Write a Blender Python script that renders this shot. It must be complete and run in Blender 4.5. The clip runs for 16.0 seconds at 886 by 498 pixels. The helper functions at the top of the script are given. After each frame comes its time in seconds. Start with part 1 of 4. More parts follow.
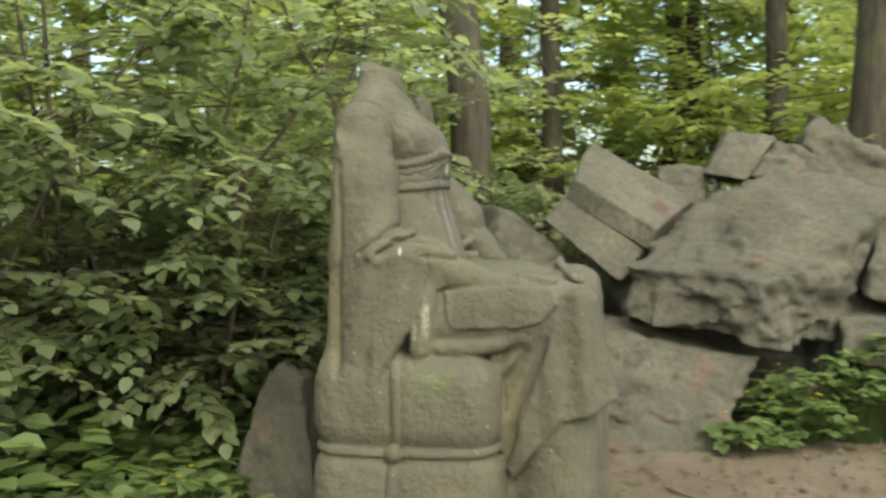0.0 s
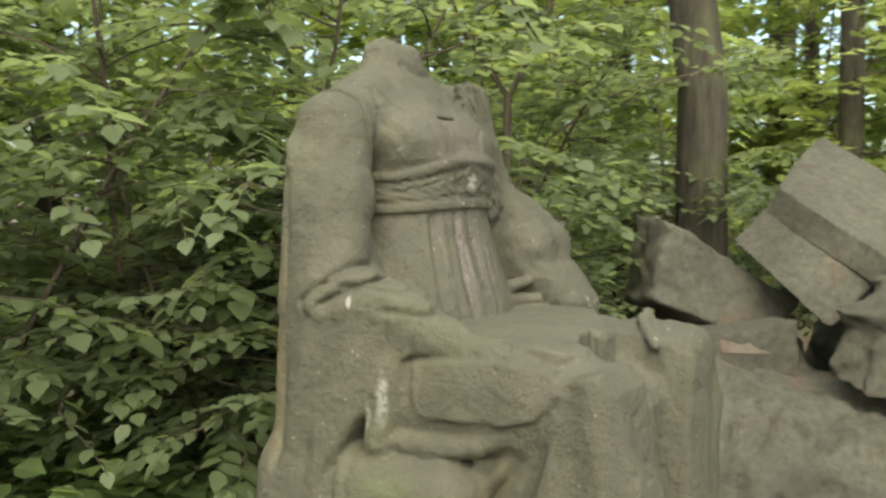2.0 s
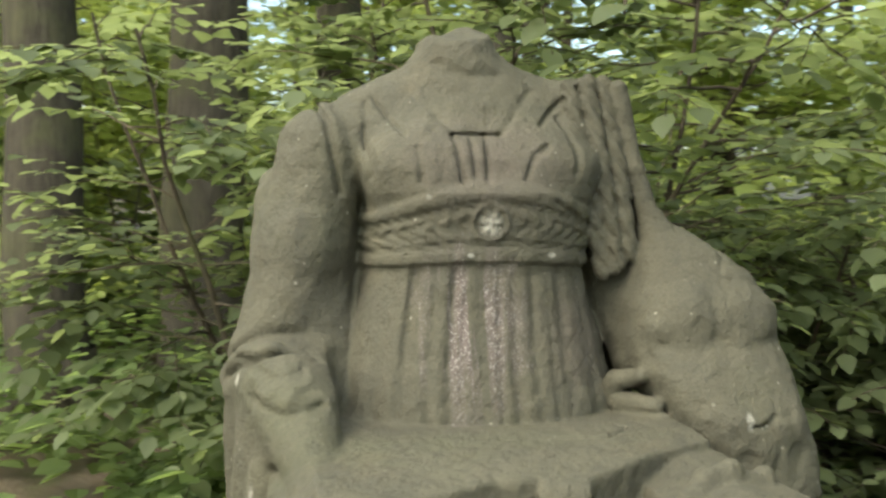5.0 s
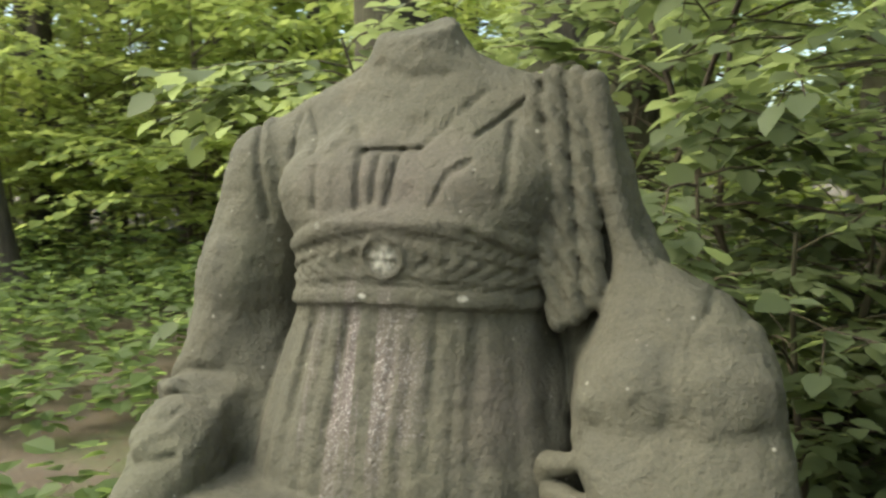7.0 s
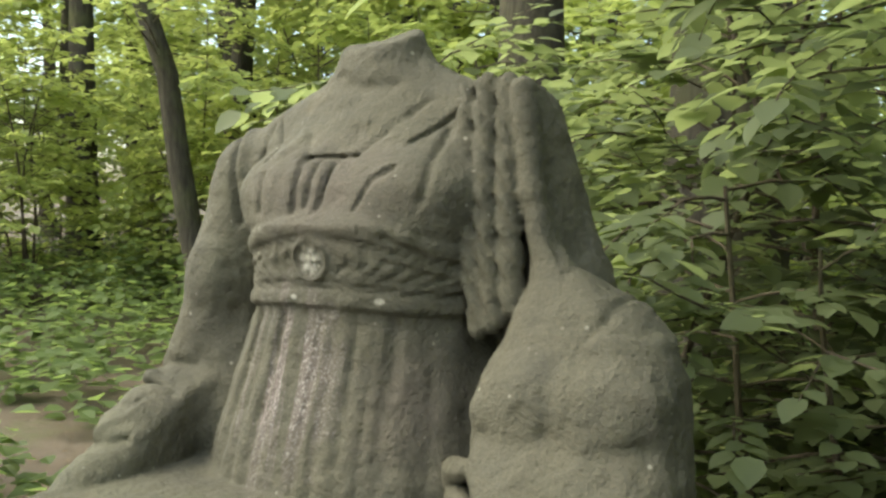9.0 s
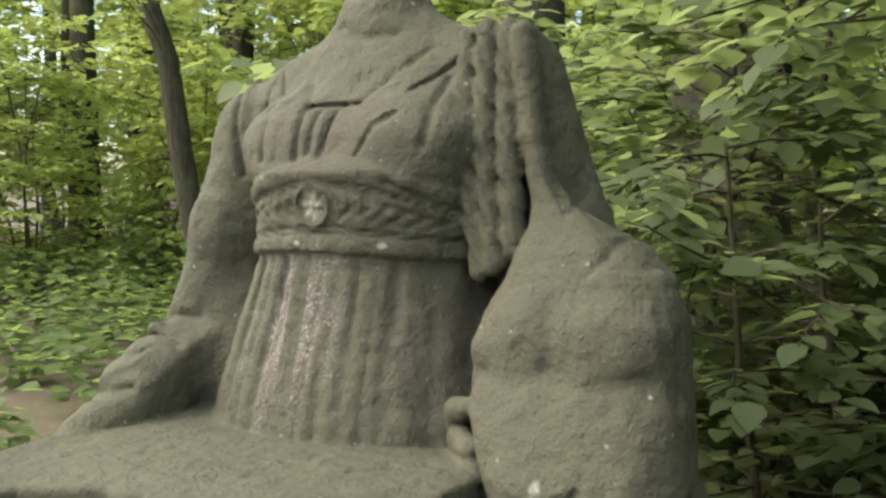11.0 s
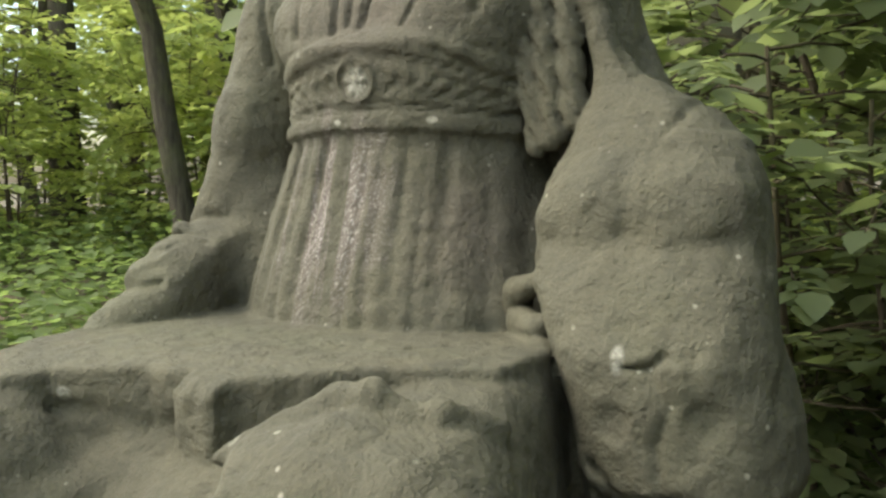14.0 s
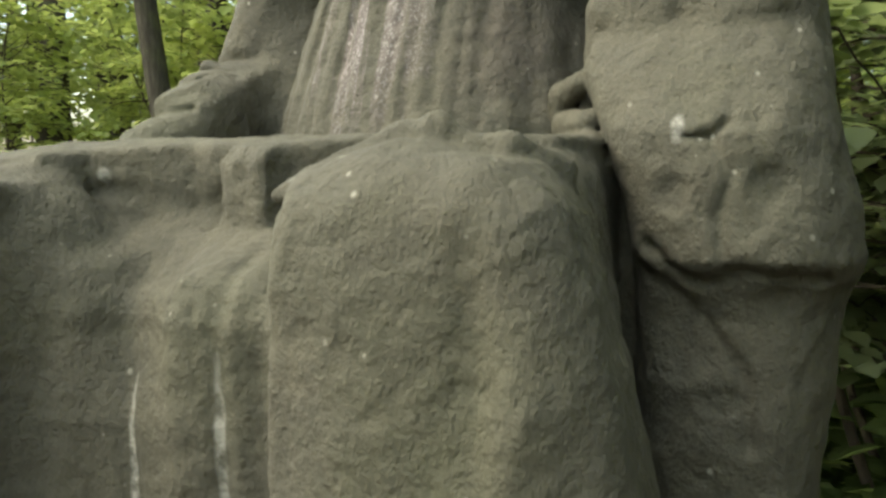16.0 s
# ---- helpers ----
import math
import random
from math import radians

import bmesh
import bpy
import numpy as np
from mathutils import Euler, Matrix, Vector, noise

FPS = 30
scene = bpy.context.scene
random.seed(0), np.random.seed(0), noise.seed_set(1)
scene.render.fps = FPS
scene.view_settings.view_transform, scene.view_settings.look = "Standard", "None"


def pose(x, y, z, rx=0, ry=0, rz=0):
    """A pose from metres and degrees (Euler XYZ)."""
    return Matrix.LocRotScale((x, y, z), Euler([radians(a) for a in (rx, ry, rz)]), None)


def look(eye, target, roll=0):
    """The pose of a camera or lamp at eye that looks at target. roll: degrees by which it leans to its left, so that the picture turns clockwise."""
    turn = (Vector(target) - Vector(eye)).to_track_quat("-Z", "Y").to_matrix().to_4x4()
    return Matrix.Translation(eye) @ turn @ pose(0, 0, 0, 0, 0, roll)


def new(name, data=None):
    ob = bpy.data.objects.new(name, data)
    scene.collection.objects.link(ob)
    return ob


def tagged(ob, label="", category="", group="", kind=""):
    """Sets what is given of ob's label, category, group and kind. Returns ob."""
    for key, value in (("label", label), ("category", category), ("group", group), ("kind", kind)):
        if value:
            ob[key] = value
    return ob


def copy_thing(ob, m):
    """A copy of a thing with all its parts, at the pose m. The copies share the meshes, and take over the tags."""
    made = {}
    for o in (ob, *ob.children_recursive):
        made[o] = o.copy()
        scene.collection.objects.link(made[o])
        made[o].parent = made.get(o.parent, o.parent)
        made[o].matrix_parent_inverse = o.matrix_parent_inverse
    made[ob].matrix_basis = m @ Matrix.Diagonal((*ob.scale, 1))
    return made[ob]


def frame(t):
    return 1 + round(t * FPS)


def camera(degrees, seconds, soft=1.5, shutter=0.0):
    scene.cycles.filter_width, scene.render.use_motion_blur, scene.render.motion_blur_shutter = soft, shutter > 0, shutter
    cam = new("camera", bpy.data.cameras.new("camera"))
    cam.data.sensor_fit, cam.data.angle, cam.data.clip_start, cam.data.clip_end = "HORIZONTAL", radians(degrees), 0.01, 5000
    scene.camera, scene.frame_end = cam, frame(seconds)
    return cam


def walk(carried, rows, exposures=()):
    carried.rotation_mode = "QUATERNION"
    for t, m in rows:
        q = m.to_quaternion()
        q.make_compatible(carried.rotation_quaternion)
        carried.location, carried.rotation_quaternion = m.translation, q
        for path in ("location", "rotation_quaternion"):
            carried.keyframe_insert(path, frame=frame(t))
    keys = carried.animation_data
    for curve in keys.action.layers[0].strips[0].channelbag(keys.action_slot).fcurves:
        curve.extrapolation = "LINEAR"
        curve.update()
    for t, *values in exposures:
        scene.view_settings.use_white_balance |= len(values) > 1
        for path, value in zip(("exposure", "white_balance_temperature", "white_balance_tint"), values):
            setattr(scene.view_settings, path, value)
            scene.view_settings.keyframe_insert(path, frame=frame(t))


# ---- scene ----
cam = camera(50.3, 16.0, soft=2.6, shutter=0.5)
PATH = [
    (0, (-3.303, 1.021, 1.157), (-1.349, 1.434, 1.069), -0.7),
    (0.5, (-3.038, 0.869, 1.191), (-1.135, 1.479, 1.099), -0.5),
    (1, (-2.721, 0.72, 1.212), (-0.877, 1.488, 1.111), -0.3),
    (1.5, (-2.409, 0.628, 1.241), (-0.626, 1.528, 1.141), 0.0),
    (2, (-2.089, 0.485, 1.243), (-0.39, 1.535, 1.144), 0.0),
    (2.5, (-1.795, 0.381, 1.249), (-0.218, 1.607, 1.158), 0.1),
    (3, (-1.496, 0.283, 1.276), (-0.11, 1.722, 1.186), 0.2),
    (3.5, (-1.207, 0.15, 1.283), (-0.072, 1.794, 1.189), 0.1),
    (4, (-0.946, 0.09, 1.296), (-0.043, 1.872, 1.195), 0.6),
    (4.2, (-0.85, 0.072, 1.314), (-0.031, 1.894, 1.211), 0.8),
    (6.3, (0.316, 0.246, 1.352), (0.002, 2.219, 1.25), -0.5),
    (6.5, (0.38, 0.298, 1.357), (-0.015, 2.256, 1.256), -0.3),
    (7, (0.518, 0.411, 1.407), (-0.056, 2.322, 1.268), -0.2),
    (7.5, (0.684, 0.472, 1.409), (-0.096, 2.311, 1.308), -0.1),
    (8, (0.79, 0.516, 1.403), (-0.14, 2.284, 1.314), 0.2),
    (8.5, (0.861, 0.54, 1.398), (-0.114, 2.284, 1.31), 0.4),
    (9, (0.911, 0.549, 1.385), (-0.058, 2.296, 1.29), 0.4),
    (11.5, (0.919, 0.536, 1.292), (-0.056, 2.278, 1.174), -0.1),
    (12, (0.897, 0.536, 1.268), (-0.076, 2.279, 1.144), -0.4),
    (12.5, (0.875, 0.542, 1.242), (-0.093, 2.288, 1.114), -0.4),
    (13, (0.848, 0.55, 1.212), (-0.11, 2.301, 1.079), -0.4),
    (13.5, (0.817, 0.553, 1.187), (-0.13, 2.309, 1.045), -0.2),
    (14, (0.788, 0.558, 1.158), (-0.148, 2.319, 1.008), -0.4),
    (14.5, (0.758, 0.557, 1.118), (-0.159, 2.328, 0.967), -0.1),
    (15, (0.731, 0.553, 1.05), (-0.188, 2.323, 0.892), 0.1),
    (15.5, (0.721, 0.546, 0.973), (-0.204, 2.311, 0.806), -0.0),
    (16, (0.717, 0.528, 0.91), (-0.194, 2.3, 0.741), 0.0),
]
walk(cam, [(t, look(eye, target, roll)) for t, eye, target, roll in PATH], [(0.0, 1.8, 6950, -2), (16.0, 1.8, 6950, -2)])

# ---- light: bright overcast sky above a clearing in the wood ----
world = bpy.data.worlds.new("sky")
scene.world = world
world.use_nodes = True
wn = world.node_tree.nodes
sky = wn.new("ShaderNodeTexSky")
sky.sky_type = "NISHITA"
sky.sun_disc = False
sky.sun_elevation = radians(50)
sky.sun_rotation = radians(-119)
sky.air_density, sky.dust_density, sky.ozone_density = 1.0, 4.0, 1.0
wn["Background"].inputs["Strength"].default_value = 0.15
world.node_tree.links.new(sky.outputs["Color"], wn["Background"].inputs["Color"])
sun = new("sun", bpy.data.lights.new("sun", "SUN"))
sun.data.energy, sun.data.angle, sun.data.color = 1.25, radians(150), (1.0, 0.95, 0.85)
sun.matrix_world = look((-7.5, -2.5, 8.0), (0, 1.7, 0.8))

# ---- materials ----


class Mat:
    """A node material with short calls."""

    def __init__(self, name, rough=0.85, spec=0.3):
        self.mat = bpy.data.materials.new(name)
        self.mat.use_nodes = True
        self.tree = self.mat.node_tree
        self.out = self.tree.nodes["Material Output"]
        self.bsdf = self.tree.nodes["Principled BSDF"]
        self.bsdf.inputs["Roughness"].default_value = rough
        self.bsdf.inputs["Specular IOR Level"].default_value = spec
        self.coord = self.node("ShaderNodeTexCoord").outputs["Object"]

    def node(self, kind, **values):
        n = self.tree.nodes.new(kind)
        for key, value in values.items():
            n.inputs[key.replace("_", " ")].default_value = value
        return n

    def link(self, a, b):
        self.tree.links.new(a, b)
        return b

    def noise(self, scale, detail=6.0, rough=0.6, stretch=None):
        n = self.node("ShaderNodeTexNoise", Scale=scale, Detail=detail, Roughness=rough)
        source = self.coord
        if stretch:
            m = self.node("ShaderNodeMapping")
            m.inputs["Scale"].default_value = stretch
            self.link(source, m.inputs["Vector"])
            source = m.outputs["Vector"]
        self.link(source, n.inputs["Vector"])
        return n.outputs["Fac"]

    def cells(self, scale, feature="F1"):
        n = self.node("ShaderNodeTexVoronoi", Scale=scale)
        n.feature = feature
        self.link(self.coord, n.inputs["Vector"])
        return n.outputs["Distance"]

    def ramp(self, fac, *stops):
        n = self.node("ShaderNodeValToRGB")
        while len(n.color_ramp.elements) < len(stops):
            n.color_ramp.elements.new(0.5)
        for e, (at, col) in zip(n.color_ramp.elements, stops):
            e.position = at
            e.color = (col, col, col, 1) if isinstance(col, (int, float)) else (*col, 1)
        self.link(fac, n.inputs["Fac"])
        return n.outputs["Color"]

    def mix(self, fac, a, b, how="MIX"):
        n = self.node("ShaderNodeMix")
        n.data_type, n.blend_type = "RGBA", how
        for value, sock in ((fac, n.inputs[0]), (a, n.inputs[6]), (b, n.inputs[7])):
            if isinstance(value, tuple):
                sock.default_value = (*value, 1)
            elif isinstance(value, (int, float)):
                sock.default_value = value
            else:
                self.link(value, sock)
        return n.outputs[2]

    def maths(self, op, a, b=0.5):
        n = self.node("ShaderNodeMath")
        n.operation = op
        for value, sock in ((a, n.inputs[0]), (b, n.inputs[1])):
            if isinstance(value, (int, float)):
                sock.default_value = value
            else:
                self.link(value, sock)
        return n.outputs[0]

    def bump(self, height, strength, distance):
        n = self.node("ShaderNodeBump", Strength=strength, Distance=distance)
        self.link(height, n.inputs["Height"])
        if self.bsdf.inputs["Normal"].is_linked:
            self.link(self.bsdf.inputs["Normal"].links[0].from_socket, n.inputs["Normal"])
        self.link(n.outputs["Normal"], self.bsdf.inputs["Normal"])

    def colour(self, c):
        self.link(c, self.bsdf.inputs["Base Color"])
        return self


def axis(m, name):
    n = m.node("ShaderNodeSeparateXYZ")
    m.link(m.coord, n.inputs[0])
    return n.outputs[name]


def blob(m, centre, size, soft):
    """1 inside an oval of that size round a centre, with a ragged edge, 0 outside."""
    at = m.node("ShaderNodeVectorMath")
    at.operation = "SUBTRACT"
    m.link(m.coord, at.inputs[0])
    at.inputs[1].default_value = centre
    by = m.node("ShaderNodeVectorMath")
    by.operation = "DIVIDE"
    m.link(at.outputs[0], by.inputs[0])
    by.inputs[1].default_value = size
    far = m.node("ShaderNodeVectorMath")
    far.operation = "LENGTH"
    m.link(by.outputs[0], far.inputs[0])
    ragged = m.maths("ADD", far.outputs["Value"], m.maths("MULTIPLY", m.maths("SUBTRACT", m.noise(24.0, 4), 0.5), 0.9))
    return m.ramp(m.maths("MULTIPLY", ragged, 0.5), (0.5 * (1 - soft), 1.0), (0.5, 0.0))


def stone_material():
    m = Mat("weathered_sandstone", 0.82, 0.3)
    base = m.ramp(m.noise(3.2, 5), (0.3, (0.064, 0.06, 0.043)), (0.55, (0.079, 0.074, 0.053)), (0.75, (0.1, 0.093, 0.067)))
    blotch = m.ramp(m.noise(9.0, 9, 0.75), (0.44, 0.0), (0.6, 1.0))
    c = m.mix(m.maths("MULTIPLY", blotch, 0.55), base, (0.058, 0.056, 0.043))
    algae = m.ramp(m.noise(2.1, 4), (0.52, 0.0), (0.7, 1.0))
    c = m.mix(m.maths("MULTIPLY", algae, 0.45), c, (0.074, 0.077, 0.045))
    ochre = m.ramp(m.noise(4.4, 6), (0.6, 0.0), (0.74, 1.0))
    c = m.mix(m.maths("MULTIPLY", ochre, 0.4), c, (0.107, 0.09, 0.057))
    for centre, size, tint in (((-0.37, 2.01, 0.85), (0.09, 0.05, 0.45), (0.118, 0.1, 0.055)), ((-0.31, 1.43, 0.5), (0.09, 0.07, 0.24), (0.118, 0.1, 0.05)), ((-0.42, 1.66, 0.60), (0.05, 0.1, 0.07), (0.085, 0.1, 0.045)), ((-0.42, 1.62, 0.25), (0.06, 0.12, 0.07), (0.11, 0.092, 0.055)),
                               ((0.38, 1.2, 0.6), (0.14, 0.12, 0.3), (0.07, 0.072, 0.042)), ((0.03, 1.72, 1.42), (0.2, 0.14, 0.14), (0.09, 0.075, 0.064)), ((0.20, 1.74, 1.08), (0.1, 0.14, 0.14), (0.08, 0.066, 0.056))):
        c = m.mix(m.maths("MULTIPLY", blob(m, centre, size, 0.9), 0.6), c, tint)
    grain = m.noise(160.0, 3, 0.7)
    c = m.mix(0.55, c, m.ramp(grain, (0.25, 0.35), (0.75, 0.72)), "OVERLAY")
    streak = m.ramp(m.noise(1.0, 6, 0.65, (14, 14, 1.6)), (0.56, 0.0), (0.72, 1.0))
    c = m.mix(m.maths("MULTIPLY", streak, 0.3), c, (0.05, 0.047, 0.04))
    speck = m.ramp(m.maths("ADD", m.cells(30.0), m.maths("MULTIPLY", m.noise(16.0, 3), 0.35)), (0.2, 1.0), (0.27, 0.0))
    rare = m.ramp(m.noise(11.0, 2), (0.42, 0.0), (0.5, 1.0))
    c = m.mix(m.maths("MULTIPLY", m.maths("MULTIPLY", speck, rare), 0.75), c, (0.27, 0.26, 0.215))
    wet = m.maths("MULTIPLY", blob(m, (-0.01, 1.69, 1.11), (0.13, 0.2, 0.19), 0.8), m.ramp(m.noise(1.0, 5, 0.6, (30, 4, 1.6)), (0.44, 0.0), (0.54, 1.0)))
    c = m.mix(m.maths("MULTIPLY", wet, 0.85), c, (0.1, 0.078, 0.073))
    # Glitter of the wet streaks, painted as pale grains.
    glitter = m.ramp(m.noise(230.0, 2, 0.5), (0.54, 0.0), (0.62, 1.0))
    c = m.mix(m.maths("MULTIPLY", m.maths("MULTIPLY", wet, glitter), 0.5), c, (0.36, 0.335, 0.33))
    m.link(m.maths("SUBTRACT", 0.82, m.maths("MULTIPLY", wet, 0.45)), m.bsdf.inputs["Roughness"])
    # Pale marks on the stone; the last oval paints the glint of the clasp.
    for centre, size in (((-0.023, 1.22, 0.58), (0.007, 0.09, 0.17)), ((0.106, 1.22, 0.64), (0.007, 0.09, 0.1)), ((-0.365, 1.735, 0.76), (0.04, 0.012, 0.09)), ((0.178, 1.26, 0.906), (0.009, 0.01, 0.008)), ((-0.142, 1.335, 0.904), (0.01, 0.02, 0.01)),
                         ((0.47, 1.565, 0.955), (0.01, 0.03, 0.02)), ((-0.077, 1.70, 1.345), (0.012, 0.03, 0.012)), ((-0.41, 1.773, 1.02), (0.05, 0.007, 0.018)), ((-0.36, 1.70, 0.80), (0.05, 0.02, 0.1)),
                         ((0.153, 1.73, 1.24), (0.01, 0.03, 0.007)), ((0.0, 1.72, 1.24), (0.008, 0.03, 0.006)), ((0.038, 1.715, 1.298), (0.026, 0.03, 0.026))):
        mark_and_glint = m.maths("MULTIPLY", blob(m, centre, size, 0.5), m.ramp(m.noise(70.0, 3), (0.35, 0.2), (0.55, 1.0)))
        c = m.mix(m.maths("MULTIPLY", mark_and_glint, 0.7), c, (0.34, 0.33, 0.29))
    m.colour(c)
    m.bump(grain, 0.75, 0.004)
    m.bump(m.noise(42.0, 6, 0.7), 0.6, 0.009)
    pits = m.ramp(m.cells(60.0), (0.0, 0.0), (0.28, 1.0))
    m.bump(pits, 0.3, 0.005)
    m.bump(m.noise(15.0, 6, 0.65), 0.55, 0.022)
    return m.mat


def concrete_material(name="rubble_concrete", red=0.0, painted=False):
    m = Mat(name, 0.9, 0.25)
    base = m.ramp(m.noise(2.4, 6), (0.3, (0.082, 0.078, 0.06)), (0.6, (0.13, 0.123, 0.096)), (0.8, (0.178, 0.166, 0.132)))
    c = m.mix(0.6, base, m.ramp(m.noise(30.0, 6, 0.7), (0.3, 0.3), (0.7, 0.75)), "OVERLAY")
    dark = m.ramp(m.noise(6.0, 8, 0.75), (0.5, 0.0), (0.66, 1.0))
    c = m.mix(m.maths("MULTIPLY", dark, 0.5), c, (0.07, 0.066, 0.05))
    brick = m.ramp(m.noise(5.0, 3), (0.62, 0.0), (0.66, 1.0))
    c = m.mix(m.maths("MULTIPLY", brick, 0.35 + red), c, (0.19, 0.11, 0.075))
    if painted:
        for centre, size in (((2.33, 0.92, 1.09), 0.16), ((2.42, 1.36, 1.36), 0.12)):
            d = m.node("ShaderNodeVectorMath")
            d.operation = "DISTANCE"
            m.link(m.coord, d.inputs[0])
            d.inputs[1].default_value = centre
            ragged = m.maths("ADD", d.outputs["Value"], m.maths("MULTIPLY", m.noise(9.0, 5), 0.18))
            stain = m.ramp(ragged, (size * 0.9, 1.0), (size * 1.25, 0.0))
            c = m.mix(m.maths("MULTIPLY", stain, 0.75), c, (0.12, 0.055, 0.05))
    m.colour(c)
    m.bump(m.noise(12.0, 8, 0.75), 1.0, 0.07)
    m.bump(m.noise(70.0, 4), 0.4, 0.01)
    return m.mat


def leaf_material(name, dark, light, through_col):
    m = Mat(name, 0.5, 0.35)
    geo = m.node("ShaderNodeNewGeometry")
    c = m.ramp(geo.outputs["Random Per Island"], (0.0, dark), (0.6, tuple((a + b) / 2 for a, b in zip(dark, light))), (1.0, light))
    c = m.mix(0.35, c, m.ramp(m.noise(1.3, 3), (0.3, 0.35), (0.7, 0.65)), "OVERLAY")
    m.colour(c)
    trans = m.node("ShaderNodeBsdfTranslucent")
    m.link(m.mix(0.5, c, through_col), trans.inputs["Color"])
    both = m.node("ShaderNodeMixShader", Fac=0.62)
    m.link(m.bsdf.outputs[0], both.inputs[1])
    m.link(trans.outputs[0], both.inputs[2])
    m.link(both.outputs[0], m.out.inputs["Surface"])
    return m.mat


def bark_material(name, a, b):
    m = Mat(name, 0.92, 0.2)
    c = m.ramp(m.noise(1.0, 7, 0.7, (22, 22, 3.0)), (0.35, a), (0.7, b))
    moss = m.ramp(m.noise(1.6, 4), (0.5, 0.0), (0.7, 1.0))
    c = m.mix(m.maths("MULTIPLY", moss, 0.5), c, (0.11, 0.12, 0.05))
    m.colour(c)
    m.bump(m.noise(1.0, 6, 0.7, (30, 30, 4.0)), 0.9, 0.03)
    return m.mat


def ground_material():
    m = Mat("forest_floor", 0.95, 0.15)
    soil = m.ramp(m.noise(1.8, 7, 0.65), (0.3, (0.085, 0.07, 0.052)), (0.6, (0.13, 0.108, 0.084)), (0.8, (0.175, 0.148, 0.118)))
    litter = m.ramp(m.noise(38.0, 4, 0.7), (0.45, 0.0), (0.62, 1.0))
    c = m.mix(m.maths("MULTIPLY", litter, 0.4), soil, (0.13, 0.09, 0.055))
    green = m.ramp(m.noise(0.7, 6, 0.7), (0.5, 0.0), (0.62, 1.0))
    c = m.mix(m.maths("MULTIPLY", green, 0.6), c, (0.075, 0.105, 0.035))
    m.colour(c)
    m.bump(m.noise(25.0, 6, 0.7), 0.8, 0.03)
    m.bump(m.noise(140.0, 3), 0.5, 0.006)
    return m.mat


STONE = stone_material()
CONCRETE = concrete_material()
PAINTED = concrete_material("painted_concrete", 0.0, True)
BRICKY = concrete_material("brick_rubble", 0.4)
# Shrub greens are greyed so that the colour carries some haze.
LEAF = leaf_material("shrub_leaf", (0.118, 0.146, 0.078), (0.18, 0.218, 0.118), (0.38, 0.45, 0.15))
LEAF_FAR = leaf_material("tree_leaf", (0.2, 0.25, 0.08), (0.32, 0.39, 0.13), (0.6, 0.67, 0.2))
HERB = leaf_material("herb_leaf", (0.1, 0.145, 0.055), (0.17, 0.23, 0.09), (0.3, 0.4, 0.1))
BARK = bark_material("grey_bark", (0.03, 0.027, 0.021), (0.088, 0.077, 0.058))
TWIG = bark_material("twig_bark", (0.05, 0.04, 0.03), (0.13, 0.105, 0.075))
GROUND = ground_material()
DRY = leaf_material("dry_leaf", (0.09, 0.068, 0.046), (0.19, 0.15, 0.105), (0.2, 0.14, 0.08))
YELLOW = leaf_material("yellow_petal", (0.6, 0.45, 0.02), (0.75, 0.58, 0.04), (0.7, 0.55, 0.05))


def brick_material():
    m = Mat("old_red_brick", 0.9, 0.2)
    info = m.node("ShaderNodeObjectInfo")
    c = m.ramp(info.outputs["Random"], (0.0, (0.08, 0.052, 0.042)), (0.6, (0.11, 0.07, 0.055)), (1.0, (0.13, 0.11, 0.09)))
    dirt = m.ramp(m.noise(9.0, 6, 0.7), (0.35, 0.0), (0.55, 1.0))
    m.colour(m.mix(m.maths("MULTIPLY", dirt, 0.75), c, (0.12, 0.11, 0.088)))
    m.bump(m.noise(50.0, 5, 0.7), 0.7, 0.008)
    return m.mat


BRICK = brick_material()

# ---- mesh helpers ----


def mesh_from(name, verts, quads=(), tris=(), mat=None, smooth=True):
    """A mesh from arrays of vertices, quads and triangles."""
    verts = np.asarray(verts, np.float32).reshape(-1, 3)
    quads = np.asarray(quads, np.int32).reshape(-1, 4)
    tris = np.asarray(tris, np.int32).reshape(-1, 3)
    me = bpy.data.meshes.new(name)
    me.vertices.add(len(verts))
    me.vertices.foreach_set("co", verts.ravel())
    me.loops.add(quads.size + tris.size)
    me.loops.foreach_set("vertex_index", np.concatenate([quads.ravel(), tris.ravel()]))
    me.polygons.add(len(quads) + len(tris))
    starts = np.concatenate([np.arange(len(quads)) * 4, quads.size + np.arange(len(tris)) * 3])
    me.polygons.foreach_set("loop_start", starts.astype(np.int32))
    me.polygons.foreach_set("use_smooth", np.full(len(starts), smooth))
    me.update(calc_edges=True)
    if mat:
        me.materials.append(mat)
    return me


def mesh_part(name, me, parent=None, label="", kind=""):
    ob = new(name, me)
    ob.parent = parent
    return tagged(ob, label, kind=kind)


def thing(name, at, label, category, group="", kind=""):
    ob = new(name)
    ob.matrix_basis = at
    return tagged(ob, label, category, group, kind)


def lattice(p, scale, seed):
    """Smooth value noise between -1 and 1 at points p."""
    table = np.random.RandomState(seed).uniform(-1, 1, (32, 32, 32)).astype(np.float32)
    q = np.asarray(p, np.float32) * scale
    i = np.floor(q).astype(int)
    u = q - i
    u = u * u * (3 - 2 * u)
    out = 0
    for dx in (0, 1):
        for dy in (0, 1):
            for dz in (0, 1):
                w = (u[..., 0] if dx else 1 - u[..., 0]) * (u[..., 1] if dy else 1 - u[..., 1]) * (u[..., 2] if dz else 1 - u[..., 2])
                out = out + w * table[(i[..., 0] + dx) % 32, (i[..., 1] + dy) % 32, (i[..., 2] + dz) % 32]
    return out


# ---- clay: solids blended in a grid of distances, then skinned ----


